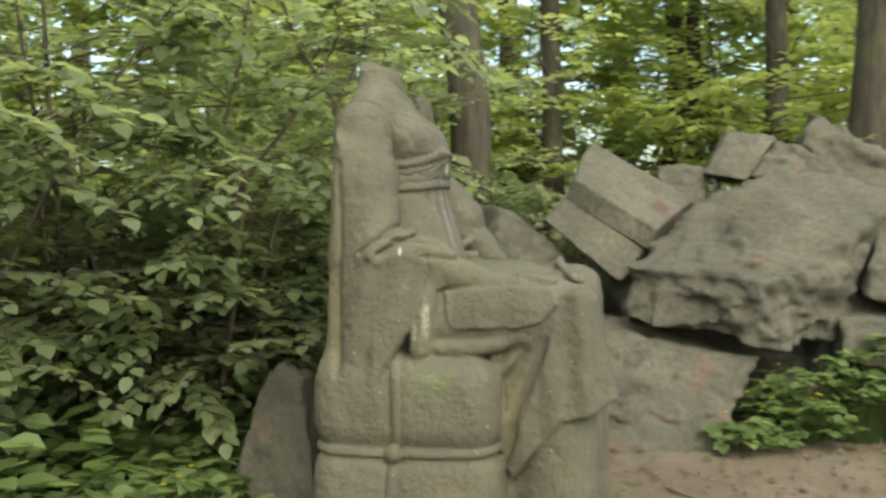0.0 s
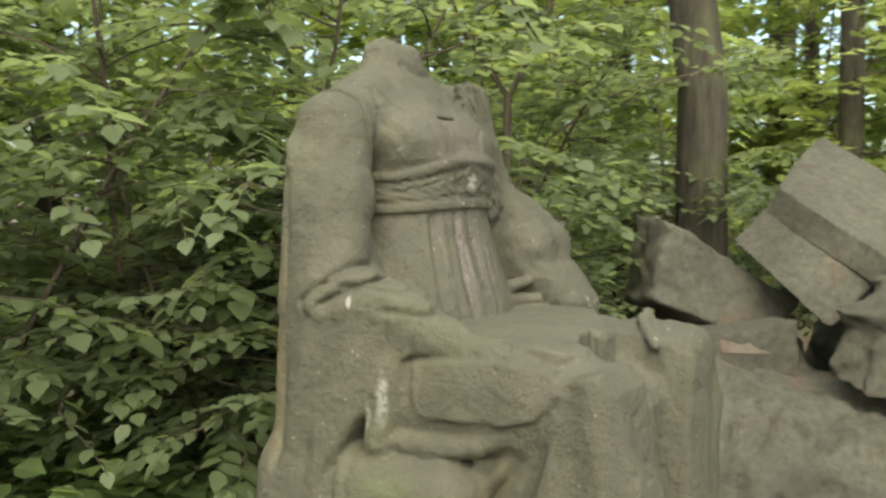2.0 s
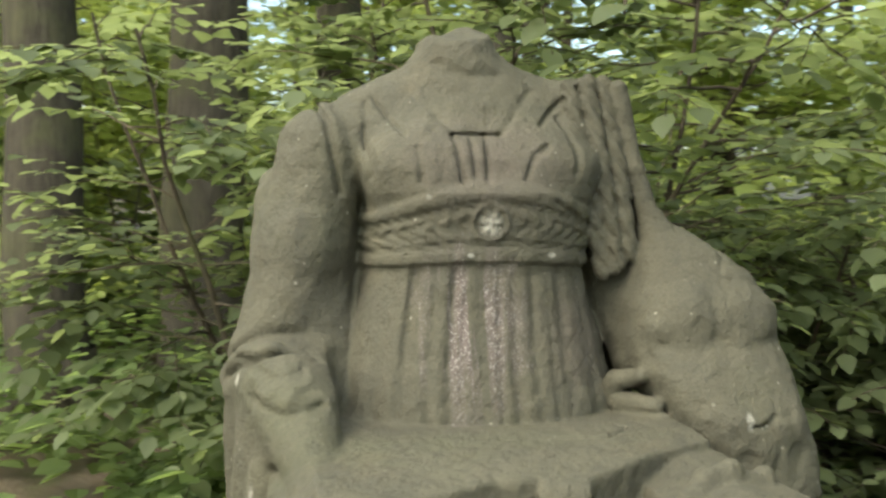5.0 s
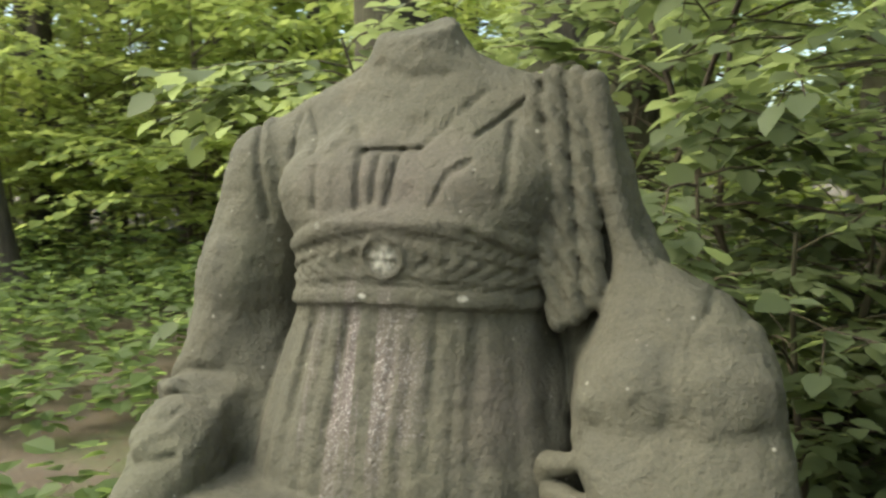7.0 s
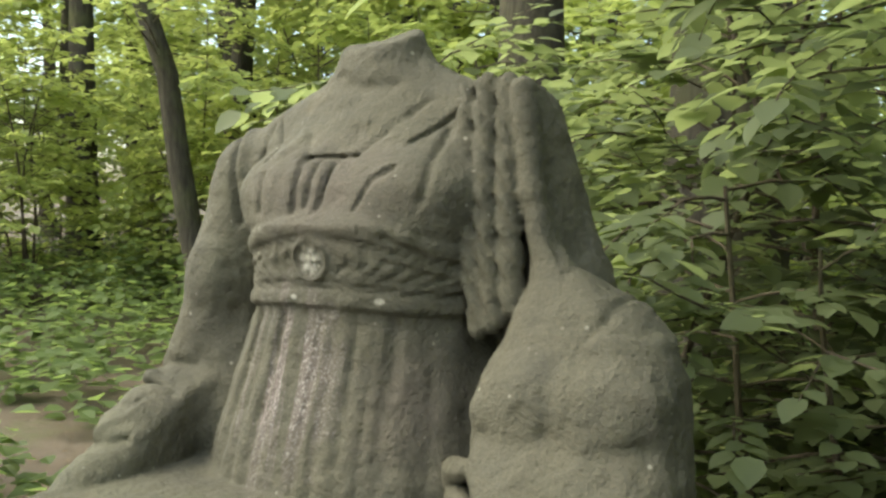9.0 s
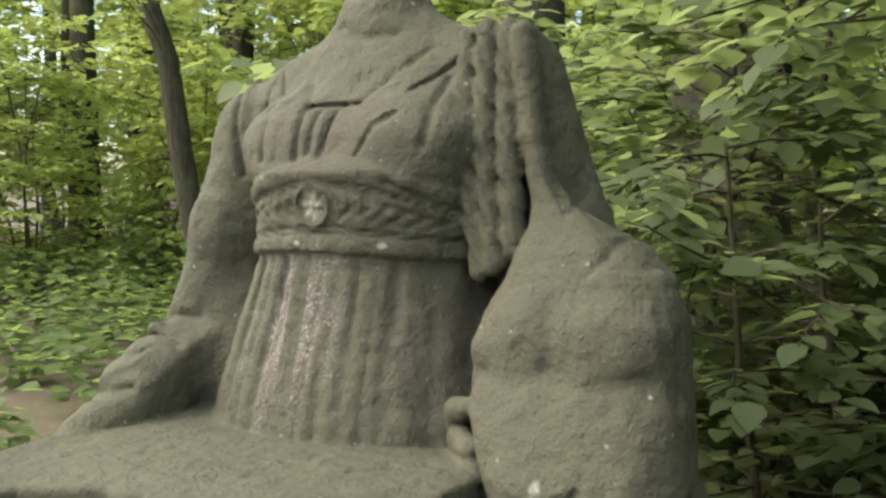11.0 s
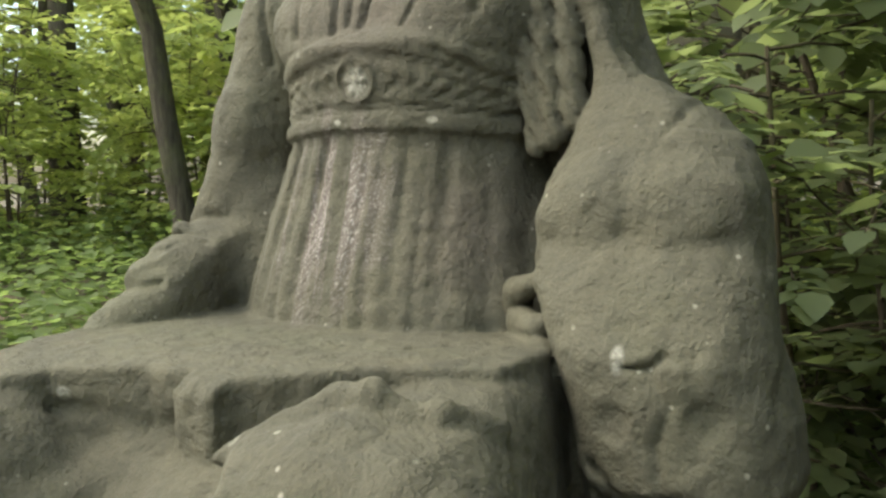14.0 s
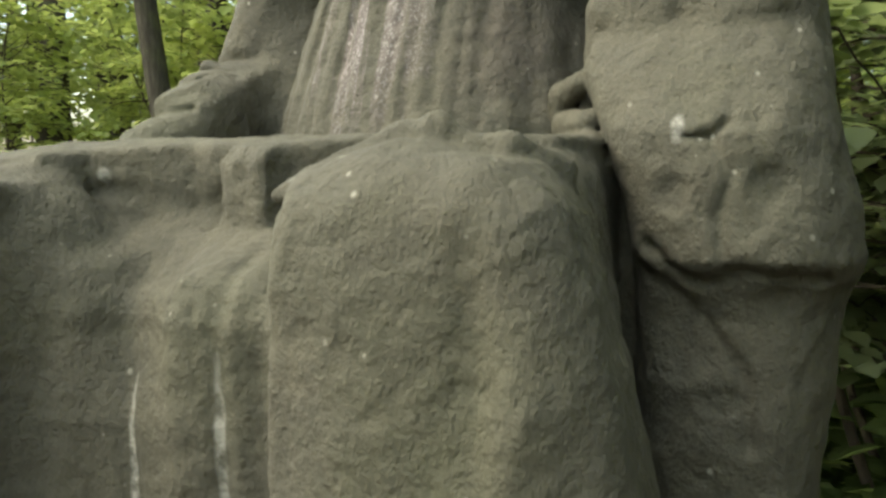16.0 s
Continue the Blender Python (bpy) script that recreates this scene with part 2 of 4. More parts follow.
class Clay:
    def __init__(self, lo, hi, step):
        self.lo, self.step = np.array(lo, float), step
        self.count = np.ceil((np.array(hi) - self.lo) / step).astype(int) + 1
        self.field = np.full(self.count, 1.0, np.float32)

    def window(self, lo, hi):
        a = np.clip(np.floor((np.array(lo) - self.lo) / self.step).astype(int), 0, self.count - 1)
        b = np.clip(np.ceil((np.array(hi) - self.lo) / self.step).astype(int) + 1, 1, self.count)
        axes = [(self.lo[n] + np.arange(a[n], b[n]) * self.step).astype(np.float32) for n in range(3)]
        return tuple(slice(p, q) for p, q in zip(a, b)), axes[0][:, None, None], axes[1][None, :, None], axes[2][None, None, :]

    def add(self, shape, k=0.02):
        fn, lo, hi = shape
        where, x, y, z = self.window(np.array(lo) - k - 0.02, np.array(hi) + k + 0.02)
        d, a = fn(x, y, z), self.field[where]
        h = np.clip(0.5 + 0.5 * (a - d) / k, 0, 1)
        self.field[where] = a * (1 - h) + d * h - k * h * (1 - h)

    def cut(self, shape, k=0.01):
        fn, lo, hi = shape
        where, x, y, z = self.window(np.array(lo) - k - 0.02, np.array(hi) + k + 0.02)
        d, a = -fn(x, y, z), self.field[where]
        h = np.clip(0.5 - 0.5 * (a - d) / k, 0, 1)
        self.field[where] = a * (1 - h) + d * h + k * h * (1 - h)

    def carve(self, lo, hi, fn):
        """Adds fn(x, y, z) to the distances inside a box: above 0 sinks the surface."""
        where, x, y, z = self.window(lo, hi)
        self.field[where] += fn(x, y, z).astype(np.float32)

    def skin(self):
        f, s = self.field, self.field < 0
        a = [slice(0, -1), slice(1, None)]
        corners = [s[a[i], a[j], a[k]] for i in (0, 1) for j in (0, 1) for k in (0, 1)]
        total = sum(c.astype(np.int8) for c in corners)
        cells = np.argwhere((total > 0) & (total < 8))
        index = np.full(total.shape, -1, np.int32)
        index[tuple(cells.T)] = np.arange(len(cells))
        place, weight = np.zeros((len(cells), 3)), np.zeros((len(cells), 1))
        for n in range(3):
            others = [m for m in range(3) if m != n]
            for i in (0, 1):
                for j in (0, 1):
                    p = cells.copy()
                    p[:, others[0]] += i
                    p[:, others[1]] += j
                    q = p.copy()
                    q[:, n] += 1
                    u, v = f[tuple(p.T)], f[tuple(q.T)]
                    hit = (u < 0) != (v < 0)
                    t = np.where(hit, u / np.where(hit, u - v, 1), 0)
                    spot = p.astype(float)
                    spot[:, n] += t
                    place[hit] += spot[hit]
                    weight[hit] += 1
        verts = self.lo + place / weight * self.step
        quads = []
        for n in range(3):
            o1, o2 = (n + 1) % 3, (n + 2) % 3
            head, tail = [slice(None)] * 3, [slice(None)] * 3
            head[n], tail[n] = slice(0, -1), slice(1, None)
            for flip in (False, True):
                change = (s[tuple(head)] & ~s[tuple(tail)]) if not flip else (~s[tuple(head)] & s[tuple(tail)])
                e = np.argwhere(change)
                e = e[(e[:, o1] > 0) & (e[:, o2] > 0) & (e[:, o1] < total.shape[o1]) & (e[:, o2] < total.shape[o2])]
                around = []
                for d1, d2 in ((-1, -1), (0, -1), (0, 0), (-1, 0)):
                    c = e.copy()
                    c[:, o1] += d1
                    c[:, o2] += d2
                    around.append(index[tuple(c.T)])
                q = np.stack(around, 1)
                quads.append(q[:, ::-1] if flip else q)
        return verts, np.concatenate(quads)


def ball(c, r):
    c, r = np.array(c, float), np.array(r, float)

    def fn(x, y, z):
        a = np.sqrt(((x - c[0]) / r[0]) ** 2 + ((y - c[1]) / r[1]) ** 2 + ((z - c[2]) / r[2]) ** 2)
        b = np.sqrt(((x - c[0]) / r[0] ** 2) ** 2 + ((y - c[1]) / r[1] ** 2) ** 2 + ((z - c[2]) / r[2] ** 2) ** 2) + 1e-6
        return a * (a - 1) / b

    return fn, c - r, c + r


def limb(a, b, ra, rb):
    a, b = np.array(a, float), np.array(b, float)
    v = b - a

    def fn(x, y, z):
        t = np.clip(((x - a[0]) * v[0] + (y - a[1]) * v[1] + (z - a[2]) * v[2]) / (v @ v), 0, 1)
        return np.sqrt((x - a[0] - t * v[0]) ** 2 + (y - a[1] - t * v[1]) ** 2 + (z - a[2] - t * v[2]) ** 2) - (ra + (rb - ra) * t)

    r = max(ra, rb)
    return fn, np.minimum(a, b) - r, np.maximum(a, b) + r


def brick_form(c, half, r):
    c, half = np.array(c, float), np.array(half, float)

    def fn(x, y, z):
        q = [abs(p - c[n]) - half[n] + r for n, p in enumerate((x, y, z))]
        out = np.sqrt(np.maximum(q[0], 0) ** 2 + np.maximum(q[1], 0) ** 2 + np.maximum(q[2], 0) ** 2)
        return out + np.minimum(np.maximum(np.maximum(q[0], q[1]), q[2]), 0) - r

    return fn, c - half, c + half


def flat_distance(u, v, poly):
    """Distance to a polygon in a plane, below 0 inside."""
    best, sign = None, 1.0
    n = len(poly)
    for i in range(n):
        (ax, ay), (bx, by) = poly[i], poly[i - 1]
        ex, ey = bx - ax, by - ay
        wx, wy = u - ax, v - ay
        t = np.clip((wx * ex + wy * ey) / (ex * ex + ey * ey), 0, 1)
        d = (wx - ex * t) ** 2 + (wy - ey * t) ** 2
        best = d if best is None else np.minimum(best, d)
        c1, c2, c3 = v >= ay, v < by, ex * wy > ey * wx
        sign = np.where((c1 & c2 & c3) | (~c1 & ~c2 & ~c3), -sign, sign)
    return sign * np.sqrt(best)


def prism(along, poly, a, b, r):
    """A polygon in the plane across an axis, drawn out from a to b along it, with edges rounded by r."""
    n = "xyz".index(along)
    others = [m for m in range(3) if m != n]

    def fn(x, y, z):
        p = (x, y, z)
        d = flat_distance(p[others[0]], p[others[1]], poly) + r
        e = abs(p[n] - (a + b) / 2) - (b - a) / 2 + r
        return np.minimum(np.maximum(d, e), 0) + np.sqrt(np.maximum(d, 0) ** 2 + np.maximum(e, 0) ** 2) - r

    lo, hi = np.zeros(3), np.zeros(3)
    lo[n], hi[n] = a, b
    for m, o in enumerate(others):
        lo[o], hi[o] = min(p[m] for p in poly), max(p[m] for p in poly)
    return fn, lo, hi


def tower(rows, power=2.0):
    """Ovals stacked along z: rows of z, centre x, centre y, half width, half depth."""
    rows = np.array(rows, float)

    def fn(x, y, z):
        cx, cy, rx, ry = (np.interp(z, rows[:, 0], rows[:, n]) for n in (1, 2, 3, 4))
        k = (abs((x - cx) / rx) ** power + abs((y - cy) / ry) ** power) ** (1 / power)
        side = (k - 1) * np.minimum(rx, ry)
        return np.maximum(side, np.maximum(rows[0, 0] - z, z - rows[-1, 0]))

    lo = (rows[:, 1] - rows[:, 3]).min(), (rows[:, 2] - rows[:, 4]).min(), rows[0, 0]
    hi = (rows[:, 1] + rows[:, 3]).max(), (rows[:, 2] + rows[:, 4]).max(), rows[-1, 0]
    return fn, np.array(lo), np.array(hi)


def line_distance(u, v, pts):
    best = 1e9
    for (ax, ay), (bx, by) in zip(pts, pts[1:]):
        ex, ey = bx - ax, by - ay
        t = np.clip(((u - ax) * ex + (v - ay) * ey) / (ex * ex + ey * ey), 0, 1)
        best = np.minimum(best, np.sqrt((u - ax - ex * t) ** 2 + (v - ay - ey * t) ** 2))
    return best


def front_line(clay, pts, depth, width, y0=1.55, y1=1.95):
    """A groove (or a ridge, with depth below 0) along a line in x and z, on what faces the front."""
    lo = [min(p[0] for p in pts) - 3 * width, y0, min(p[1] for p in pts) - 3 * width]
    hi = [max(p[0] for p in pts) + 3 * width, y1, max(p[1] for p in pts) + 3 * width]
    clay.carve(lo, hi, lambda x, y, z: depth * np.exp(-((line_distance(x, z, pts) / width) ** 2)) * np.ones_like(y))


def side_line(clay, pts, depth, width, x0=-0.55, x1=-0.2):
    """The same along a line in y and z, on what faces her right-hand side."""
    lo = [x0, min(p[0] for p in pts) - 3 * width, min(p[1] for p in pts) - 3 * width]
    hi = [x1, max(p[0] for p in pts) + 3 * width, max(p[1] for p in pts) + 3 * width]
    clay.carve(lo, hi, lambda x, y, z: depth * np.exp(-((line_distance(y, z, pts) / width) ** 2)) * np.clip((x1 - x) / 0.05, 0, 1))


# ---- the large structure: ground ----


def build_ground():
    bm = bmesh.new()
    near = [-14 + 0.25 * i for i in range(113)]
    ticks = [-600, -200, -80, -40, -22] + near + [22, 40, 80, 200, 600]
    grid = []
    for x in ticks:
        row = []
        for y in ticks:
            h = 0.05 * noise.noise((x * 0.35, y * 0.35, 3.0)) + 0.02 * noise.noise((x * 1.7, y * 1.7, 9.0))
            row.append(bm.verts.new((x, y, h * min(1.0, (abs(x) + abs(y - 1.6)) / 3))))
        grid.append(row)
    for i in range(len(ticks) - 1):
        for j in range(len(ticks) - 1):
            bm.faces.new((grid[i][j], grid[i + 1][j], grid[i + 1][j + 1], grid[i][j + 1]))
    me = bpy.data.meshes.new("ground")
    bm.to_mesh(me)
    bm.free()
    for p in me.polygons:
        p.use_smooth = True
    me.materials.append(GROUND)
    tagged(new("ground", me), "trodden brown forest soil with patches of moss", "ground", kind="structure")


build_ground()

# ---- the statue ----


def leaf_of_stone(poly, face, inner, r):
    """A slab across x: a polygon in y and z, from an uneven outer face x = face(y, z) to a flat inner x."""

    def fn(x, y, z):
        d = flat_distance(y, z, poly) + r
        e = np.maximum(face(y, z) - x, x - inner) * 0.9 + r
        return np.minimum(np.maximum(d, e), 0) + np.sqrt(np.maximum(d, 0) ** 2 + np.maximum(e, 0) ** 2) - r

    ys, zs = [p[0] for p in poly], [p[1] for p in poly]
    return fn, np.array((-0.5, min(ys), min(zs))), np.array((inner, max(ys), max(zs)))


def swell(u, at, width):
    return np.exp(-(((u - at) / width) ** 2))


def carve_seat(c):
    """The corded bale she sits on."""
    bale, lo, hi = brick_form((-0.045, 1.775, 0.33), (0.385, 0.31, 0.365), 0.1)

    def bulged(x, y, z):
        return bale(x, y, z) + 0.024 * swell(z, 0.378, 0.04) + 0.012 * swell(y, 1.80, 0.03) + 0.05 * np.maximum(z - 0.45, 0) - 0.008 * swell(z, 0.55, 0.1) - 0.012 * swell(z, 0.2, 0.12)

    c.add((bulged, lo - 0.02, hi + 0.02), 0.01)
    c.add((lambda x, y, z: np.sqrt((bulged(x, y, z) - 0.004) ** 2 + (z - 0.378 - 0.006 * np.sin(6 * y)) ** 2) - 0.015, lo - 0.03, hi + 0.03), 0.004)
    c.add((lambda x, y, z: np.maximum(np.sqrt(bulged(x, y, z) ** 2 + (y - 1.80 - 0.01 * np.sin(9 * z)) ** 2) - 0.015, x + 0.2), lo - 0.03, (0, 2, hi[2] + 0.03)), 0.004)
    c.add(ball((-0.425, 1.80, 0.375), (0.024, 0.03, 0.03)), 0.006)


def carve_legs(c):
    """Both legs under the skirt, the hollow cloth between the knees and the cloth over her right thigh."""
    # cloth between the knees
    c.add(prism("x", [(1.262, 0.0), (1.25, 0.4), (1.228, 0.76), (1.245, 0.795), (1.36, 0.86), (1.62, 0.90), (1.62, 0.0)], -0.28, 0.30, 0.012), 0.02)
    c.carve((-0.2, 1.1, 0.62), (0.18, 1.40, 0.9), lambda x, y, z: 0.034 * swell(x, -0.03, 0.075) * np.clip((1.36 - y) / 0.1, 0, 1) * np.clip((z - 0.64) / 0.1, 0, 1))
    # her right leg
    c.add(limb((-0.232, 1.72, 0.79), (-0.232, 1.30, 0.795), 0.125, 0.118), 0.03)
    c.add(limb((-0.225, 1.285, 0.80), (-0.205, 1.30, 0.0), 0.108, 0.14), 0.03)
    c.add(brick_form((-0.255, 1.49, 0.80), (0.085, 0.15, 0.105), 0.04), 0.03)
    # her left leg
    c.add(prism("y", [(0.165, 0.0), (0.185, 0.55), (0.185, 0.84), (0.205, 0.905), (0.30, 0.93), (0.40, 0.918), (0.455, 0.885), (0.487, 0.81), (0.512, 0.71), (0.53, 0.60), (0.53, 0.0)], 1.178, 1.66, 0.07), 0.025)
    c.add(limb((0.30, 1.25, 0.80), (0.31, 1.23, 0.0), 0.06, 0.09), 0.06)
    c.add(brick_form((0.03, 1.60, 0.84), (0.36, 0.16, 0.085), 0.03), 0.03)
    # clear the slot beside her left knee
    slot, lo, hi = prism("z", [(0.505, 1.27), (0.90, 1.20), (0.90, 2.0), (0.375, 2.0), (0.388, 1.62)], -0.1, 0.95, 0.004)
    c.cut((lambda x, y, z: slot(x - 0.3 * np.clip(0.74 - z, -0.2, 0.2) * np.clip((1.7 - y) / 0.3, 0, 1), y, z), lo - 0.1, hi), 0.04)
    c.add(brick_form((0.34, 1.80, 0.42), (0.09, 0.12, 0.5), 0.02), 0.01)
    # over-skirt that hangs at her right, in soft folds
    front = [(1.30, 0.88), (1.20, 0.90), (1.165, 0.86), (1.135, 0.70), (1.098, 0.54), (1.19, 0.487), (1.27, 0.475), (1.36, 0.37), (1.43, 0.275), (1.45, 0.31), (1.40, 0.50), (1.335, 0.66), (1.30, 0.76)]
    c.add(leaf_of_stone(front, lambda y, z: -0.352 + 0.06 * np.clip((1.22 - y) / 0.12, 0, 1) ** 2 + 0.006 * np.sin((y - 0.25 * z) * 55 + 7 * z) + 0.03 * np.clip((y - 1.36) / 0.1, 0, 1), -0.16, 0.016), 0.02)
    # the ochre fold that falls behind it and the hollow beside the bale
    fold = [(1.50, 0.70), (1.32, 0.74), (1.36, 0.60), (1.44, 0.36), (1.47, 0.30), (1.475, 0.46), (1.50, 0.60)]
    c.add(leaf_of_stone(fold, lambda y, z: -0.318 + 0.016 * np.sin((y + 0.45 * z) * 48), -0.16, 0.014), 0.012)
    # ragged band of cloth across the thigh
    band = [(1.645, 0.885), (1.635, 0.80), (1.622, 0.768), (1.59, 0.764), (1.55, 0.770), (1.50, 0.767), (1.45, 0.772), (1.415, 0.768), (1.39, 0.776), (1.34, 0.788), (1.305, 0.815), (1.28, 0.85), (1.30, 0.90), (1.45, 0.905)]
    c.add(leaf_of_stone(band, lambda y, z: -0.366 + 0.22 * np.maximum(z - 0.84, 0) + 0.005 * np.sin(y * 40), -0.22, 0.009), 0.01)
    c.cut(limb((-0.405, 1.62, 0.742), (-0.405, 1.33, 0.762), 0.033, 0.026), 0.01)
    # sagging roll under the band, over the bale
    for a, b, ra, rb in (((-0.335, 1.72, 0.705), (-0.345, 1.60, 0.70), 0.028, 0.03), ((-0.345, 1.60, 0.70), (-0.335, 1.48, 0.715), 0.03, 0.026), ((-0.335, 1.48, 0.715), (-0.32, 1.34, 0.765), 0.026, 0.018),
                         ((-0.33, 1.55, 0.672), (-0.315, 1.485, 0.612), 0.018, 0.022), ((-0.315, 1.485, 0.612), (-0.31, 1.40, 0.70), 0.022, 0.02)):
        c.add(limb(a, b, ra, rb), 0.01)
    # white-streaked lining that shows in front of the sleeve
    c.add(limb((-0.345, 1.70, 0.86), (-0.365, 1.72, 0.70), 0.04, 0.035), 0.02)
    for pts, depth, width in (([(-0.05, 0.79), (-0.03, 0.66), (0.0, 0.4), (0.0, 0.1)], 0.012, 0.02), ([(0.05, 0.80), (0.06, 0.6), (0.08, 0.2)], -0.012, 0.03), ([(0.15, 0.84), (0.155, 0.6), (0.14, 0.1)], 0.014, 0.024),
                              ([(0.105, 0.82), (0.11, 0.6), (0.1, 0.3)], 0.006, 0.012), ([(0.22, 0.86), (0.205, 0.6), (0.22, 0.2)], -0.008, 0.02), ([(0.40, 0.84), (0.43, 0.5), (0.45, 0.1)], 0.008, 0.02),
                              ([(0.45, 0.72), (0.40, 0.60), (0.38, 0.3)], -0.012, 0.03), ([(-0.09, 0.80), (-0.10, 0.5), (-0.10, 0.2)], -0.012, 0.024)):
        front_line(c, pts, depth, width, 1.0, 1.42)


def carve_lap(c):
    """The broken plate of cloth on her lap and the crumpled ridge above her left knee."""
    plate = [(-0.30, 1.30), (-0.24, 1.265), (-0.19, 1.283), (-0.16, 1.325), (-0.10, 1.345), (-0.035, 1.368), (0.0, 1.365), (0.025, 1.372), (0.03, 1.345), (0.09, 1.335), (0.10, 1.36), (0.17, 1.395), (0.26, 1.45), (0.36, 1.50), (0.37, 1.62), (0.30, 1.80), (-0.30, 1.80)]
    fn, lo, hi = prism("z", plate, 0.86, 0.948, 0.008)
    c.add((lambda x, y, z: fn(x, y, z + 0.16 * np.maximum(1.42 - y, 0)), lo, hi), 0.006)
    # dark undercut below the broken edge, and the tab that hangs from it
    c.cut(limb((-0.15, 1.325, 0.886), (0.0, 1.348, 0.868), 0.012, 0.027), 0.006)
    c.cut(limb((0.115, 1.345, 0.903), (0.20, 1.385, 0.908), 0.009, 0.006), 0.005)
    c.add(prism("z", [(0.018, 1.348), (0.045, 1.335), (0.085, 1.333), (0.10, 1.36), (0.06, 1.40), (0.02, 1.40)], 0.845, 0.925, 0.008), 0.008)
    # lip over her right knee
    c.add(limb((-0.30, 1.40, 0.895), (-0.20, 1.30, 0.893), 0.026, 0.024), 0.03)
    # crumpled ridge from the white chip to the knee's top
    ridge = [(0.165, 1.26, 0.885), (0.22, 1.30, 0.915), (0.265, 1.325, 0.94), (0.302, 1.328, 0.950), (0.335, 1.335, 0.93), (0.365, 1.345, 0.932), (0.40, 1.40, 0.91)]
    for n, (a, b) in enumerate(zip(ridge, ridge[1:])):
        c.add(limb(a, b, (0.007, 0.012, 0.015, 0.013, 0.012, 0.012)[n], (0.012, 0.015, 0.013, 0.012, 0.012, 0.014)[n]), 0.014)
    c.add(limb((0.21, 1.26, 0.878), (0.30, 1.28, 0.90), 0.022, 0.03), 0.04)
    c.cut(limb((0.30, 1.285, 0.945), (0.42, 1.31, 0.93), 0.010, 0.008), 0.012)
    # cracks in the plate
    c.carve((0.05, 1.45, 0.9), (0.38, 1.70, 1.0), lambda x, y, z: 0.008 * swell(line_distance(x, y, [(0.10, 1.55), (0.19, 1.54), (0.245, 1.585), (0.25, 1.60)]), 0, 0.005) + 0 * z)


def carve_trunk(c):
    """Gown, belt and bosom, up to the broken neck."""
    trunk, lo, hi = tower(
        [(0.88, 0.035, 1.865, 0.30, 0.235), (0.97, 0.04, 1.87, 0.272, 0.222), (1.10, 0.04, 1.885, 0.244, 0.198), (1.20, 0.044, 1.89, 0.212, 0.174),
         (1.28, 0.05, 1.885, 0.208, 0.168), (1.35, 0.05, 1.88, 0.219, 0.172), (1.42, 0.05, 1.89, 0.222, 0.14), (1.48, 0.05, 1.915, 0.215, 0.115),
         (1.54, 0.045, 1.935, 0.16, 0.09), (1.58, 0.037, 1.945, 0.1, 0.08), (1.62, 0.018, 1.95, 0.077, 0.072), (1.70, 0.012, 1.955, 0.066, 0.064)], 2.3)
    grooves = ((-0.135, 0.007, 0.008), (-0.098, 0.008, 0.009), (-0.063, 0.006, 0.007), (-0.03, 0.007, 0.008), (0.02, 0.0045, 0.012), (0.076, 0.008, 0.009), (0.11, 0.004, 0.008),
               (0.165, 0.008, 0.011), (0.215, 0.006, 0.010), (0.25, 0.005, 0.008), (-0.012, 0.003, 0.005), (0.05, 0.003, 0.006), (0.14, 0.003, 0.005))

    def dressed(x, y, z):
        d = trunk(x, y, z)
        pleat = np.clip((1.228 - z) / 0.03, 0, 1) * np.clip((1.9 - y) / 0.1, 0, 1)
        fan = (x - 0.05) / (1 + 0.75 * (1.2 - z)) + 0.05 + 0.004 * np.sin(14 * z)
        soft = 0
        for at, depth, width in grooves:
            soft = soft + depth * swell(fan, at, width * (1 + 1.2 * np.clip(1.15 - z, 0, 1))) * (0.65 + 0.35 * np.sin(at * 90 + z * 9))
        d = d + pleat * (1.35 * soft - 0.003 * swell(z, 1.19, 0.03))
        arch = np.clip(0.5 + 11 * (z - 1.25), 0.3, 1.6)
        zz = z + arch * (x - 0.05) ** 2
        d = d - 0.007 * np.clip((zz - 1.224) / 0.005, 0, 1) * np.clip((1.376 - zz) / 0.008, 0, 1)
        d = d - 0.0035 * swell(zz, 1.354, 0.017) - 0.002 * swell(zz, 1.238, 0.012)
        for at in (1.256, 1.264, 1.327, 1.335):
            d = d + 0.0045 * swell(zz, at, 0.0026)
        frieze = np.exp(-(((zz - 1.296) / 0.024) ** 4)) * (abs(x - 0.038) > 0.045)
        u = abs(x - 0.038)
        return d + 0.0042 * frieze * np.sin(u * 150 + 2.2 * np.sin(zz * 105)) * np.cos((zz - 1.296) * 120 - u * 95)

    c.add((dressed, lo, hi), 0.012)
    c.add(ball((-0.055, 1.822, 1.40), (0.118, 0.082, 0.068)), 0.05)
    c.add(ball((0.155, 1.822, 1.40), (0.118, 0.082, 0.068)), 0.05)
    # hollow under her right arm
    c.cut(limb((-0.205, 1.80, 1.24), (-0.215, 1.80, 1.08), 0.02, 0.016), 0.015)
    c.cut((lambda x, y, z: 1.668 - z + 0.25 * (y - 1.95) + 0.18 * (x - 0.03) + 0.012 * np.sin(40 * x) * np.sin(45 * y), (-0.1, 1.82, 1.6), (0.16, 2.1, 1.74)), 0.012)


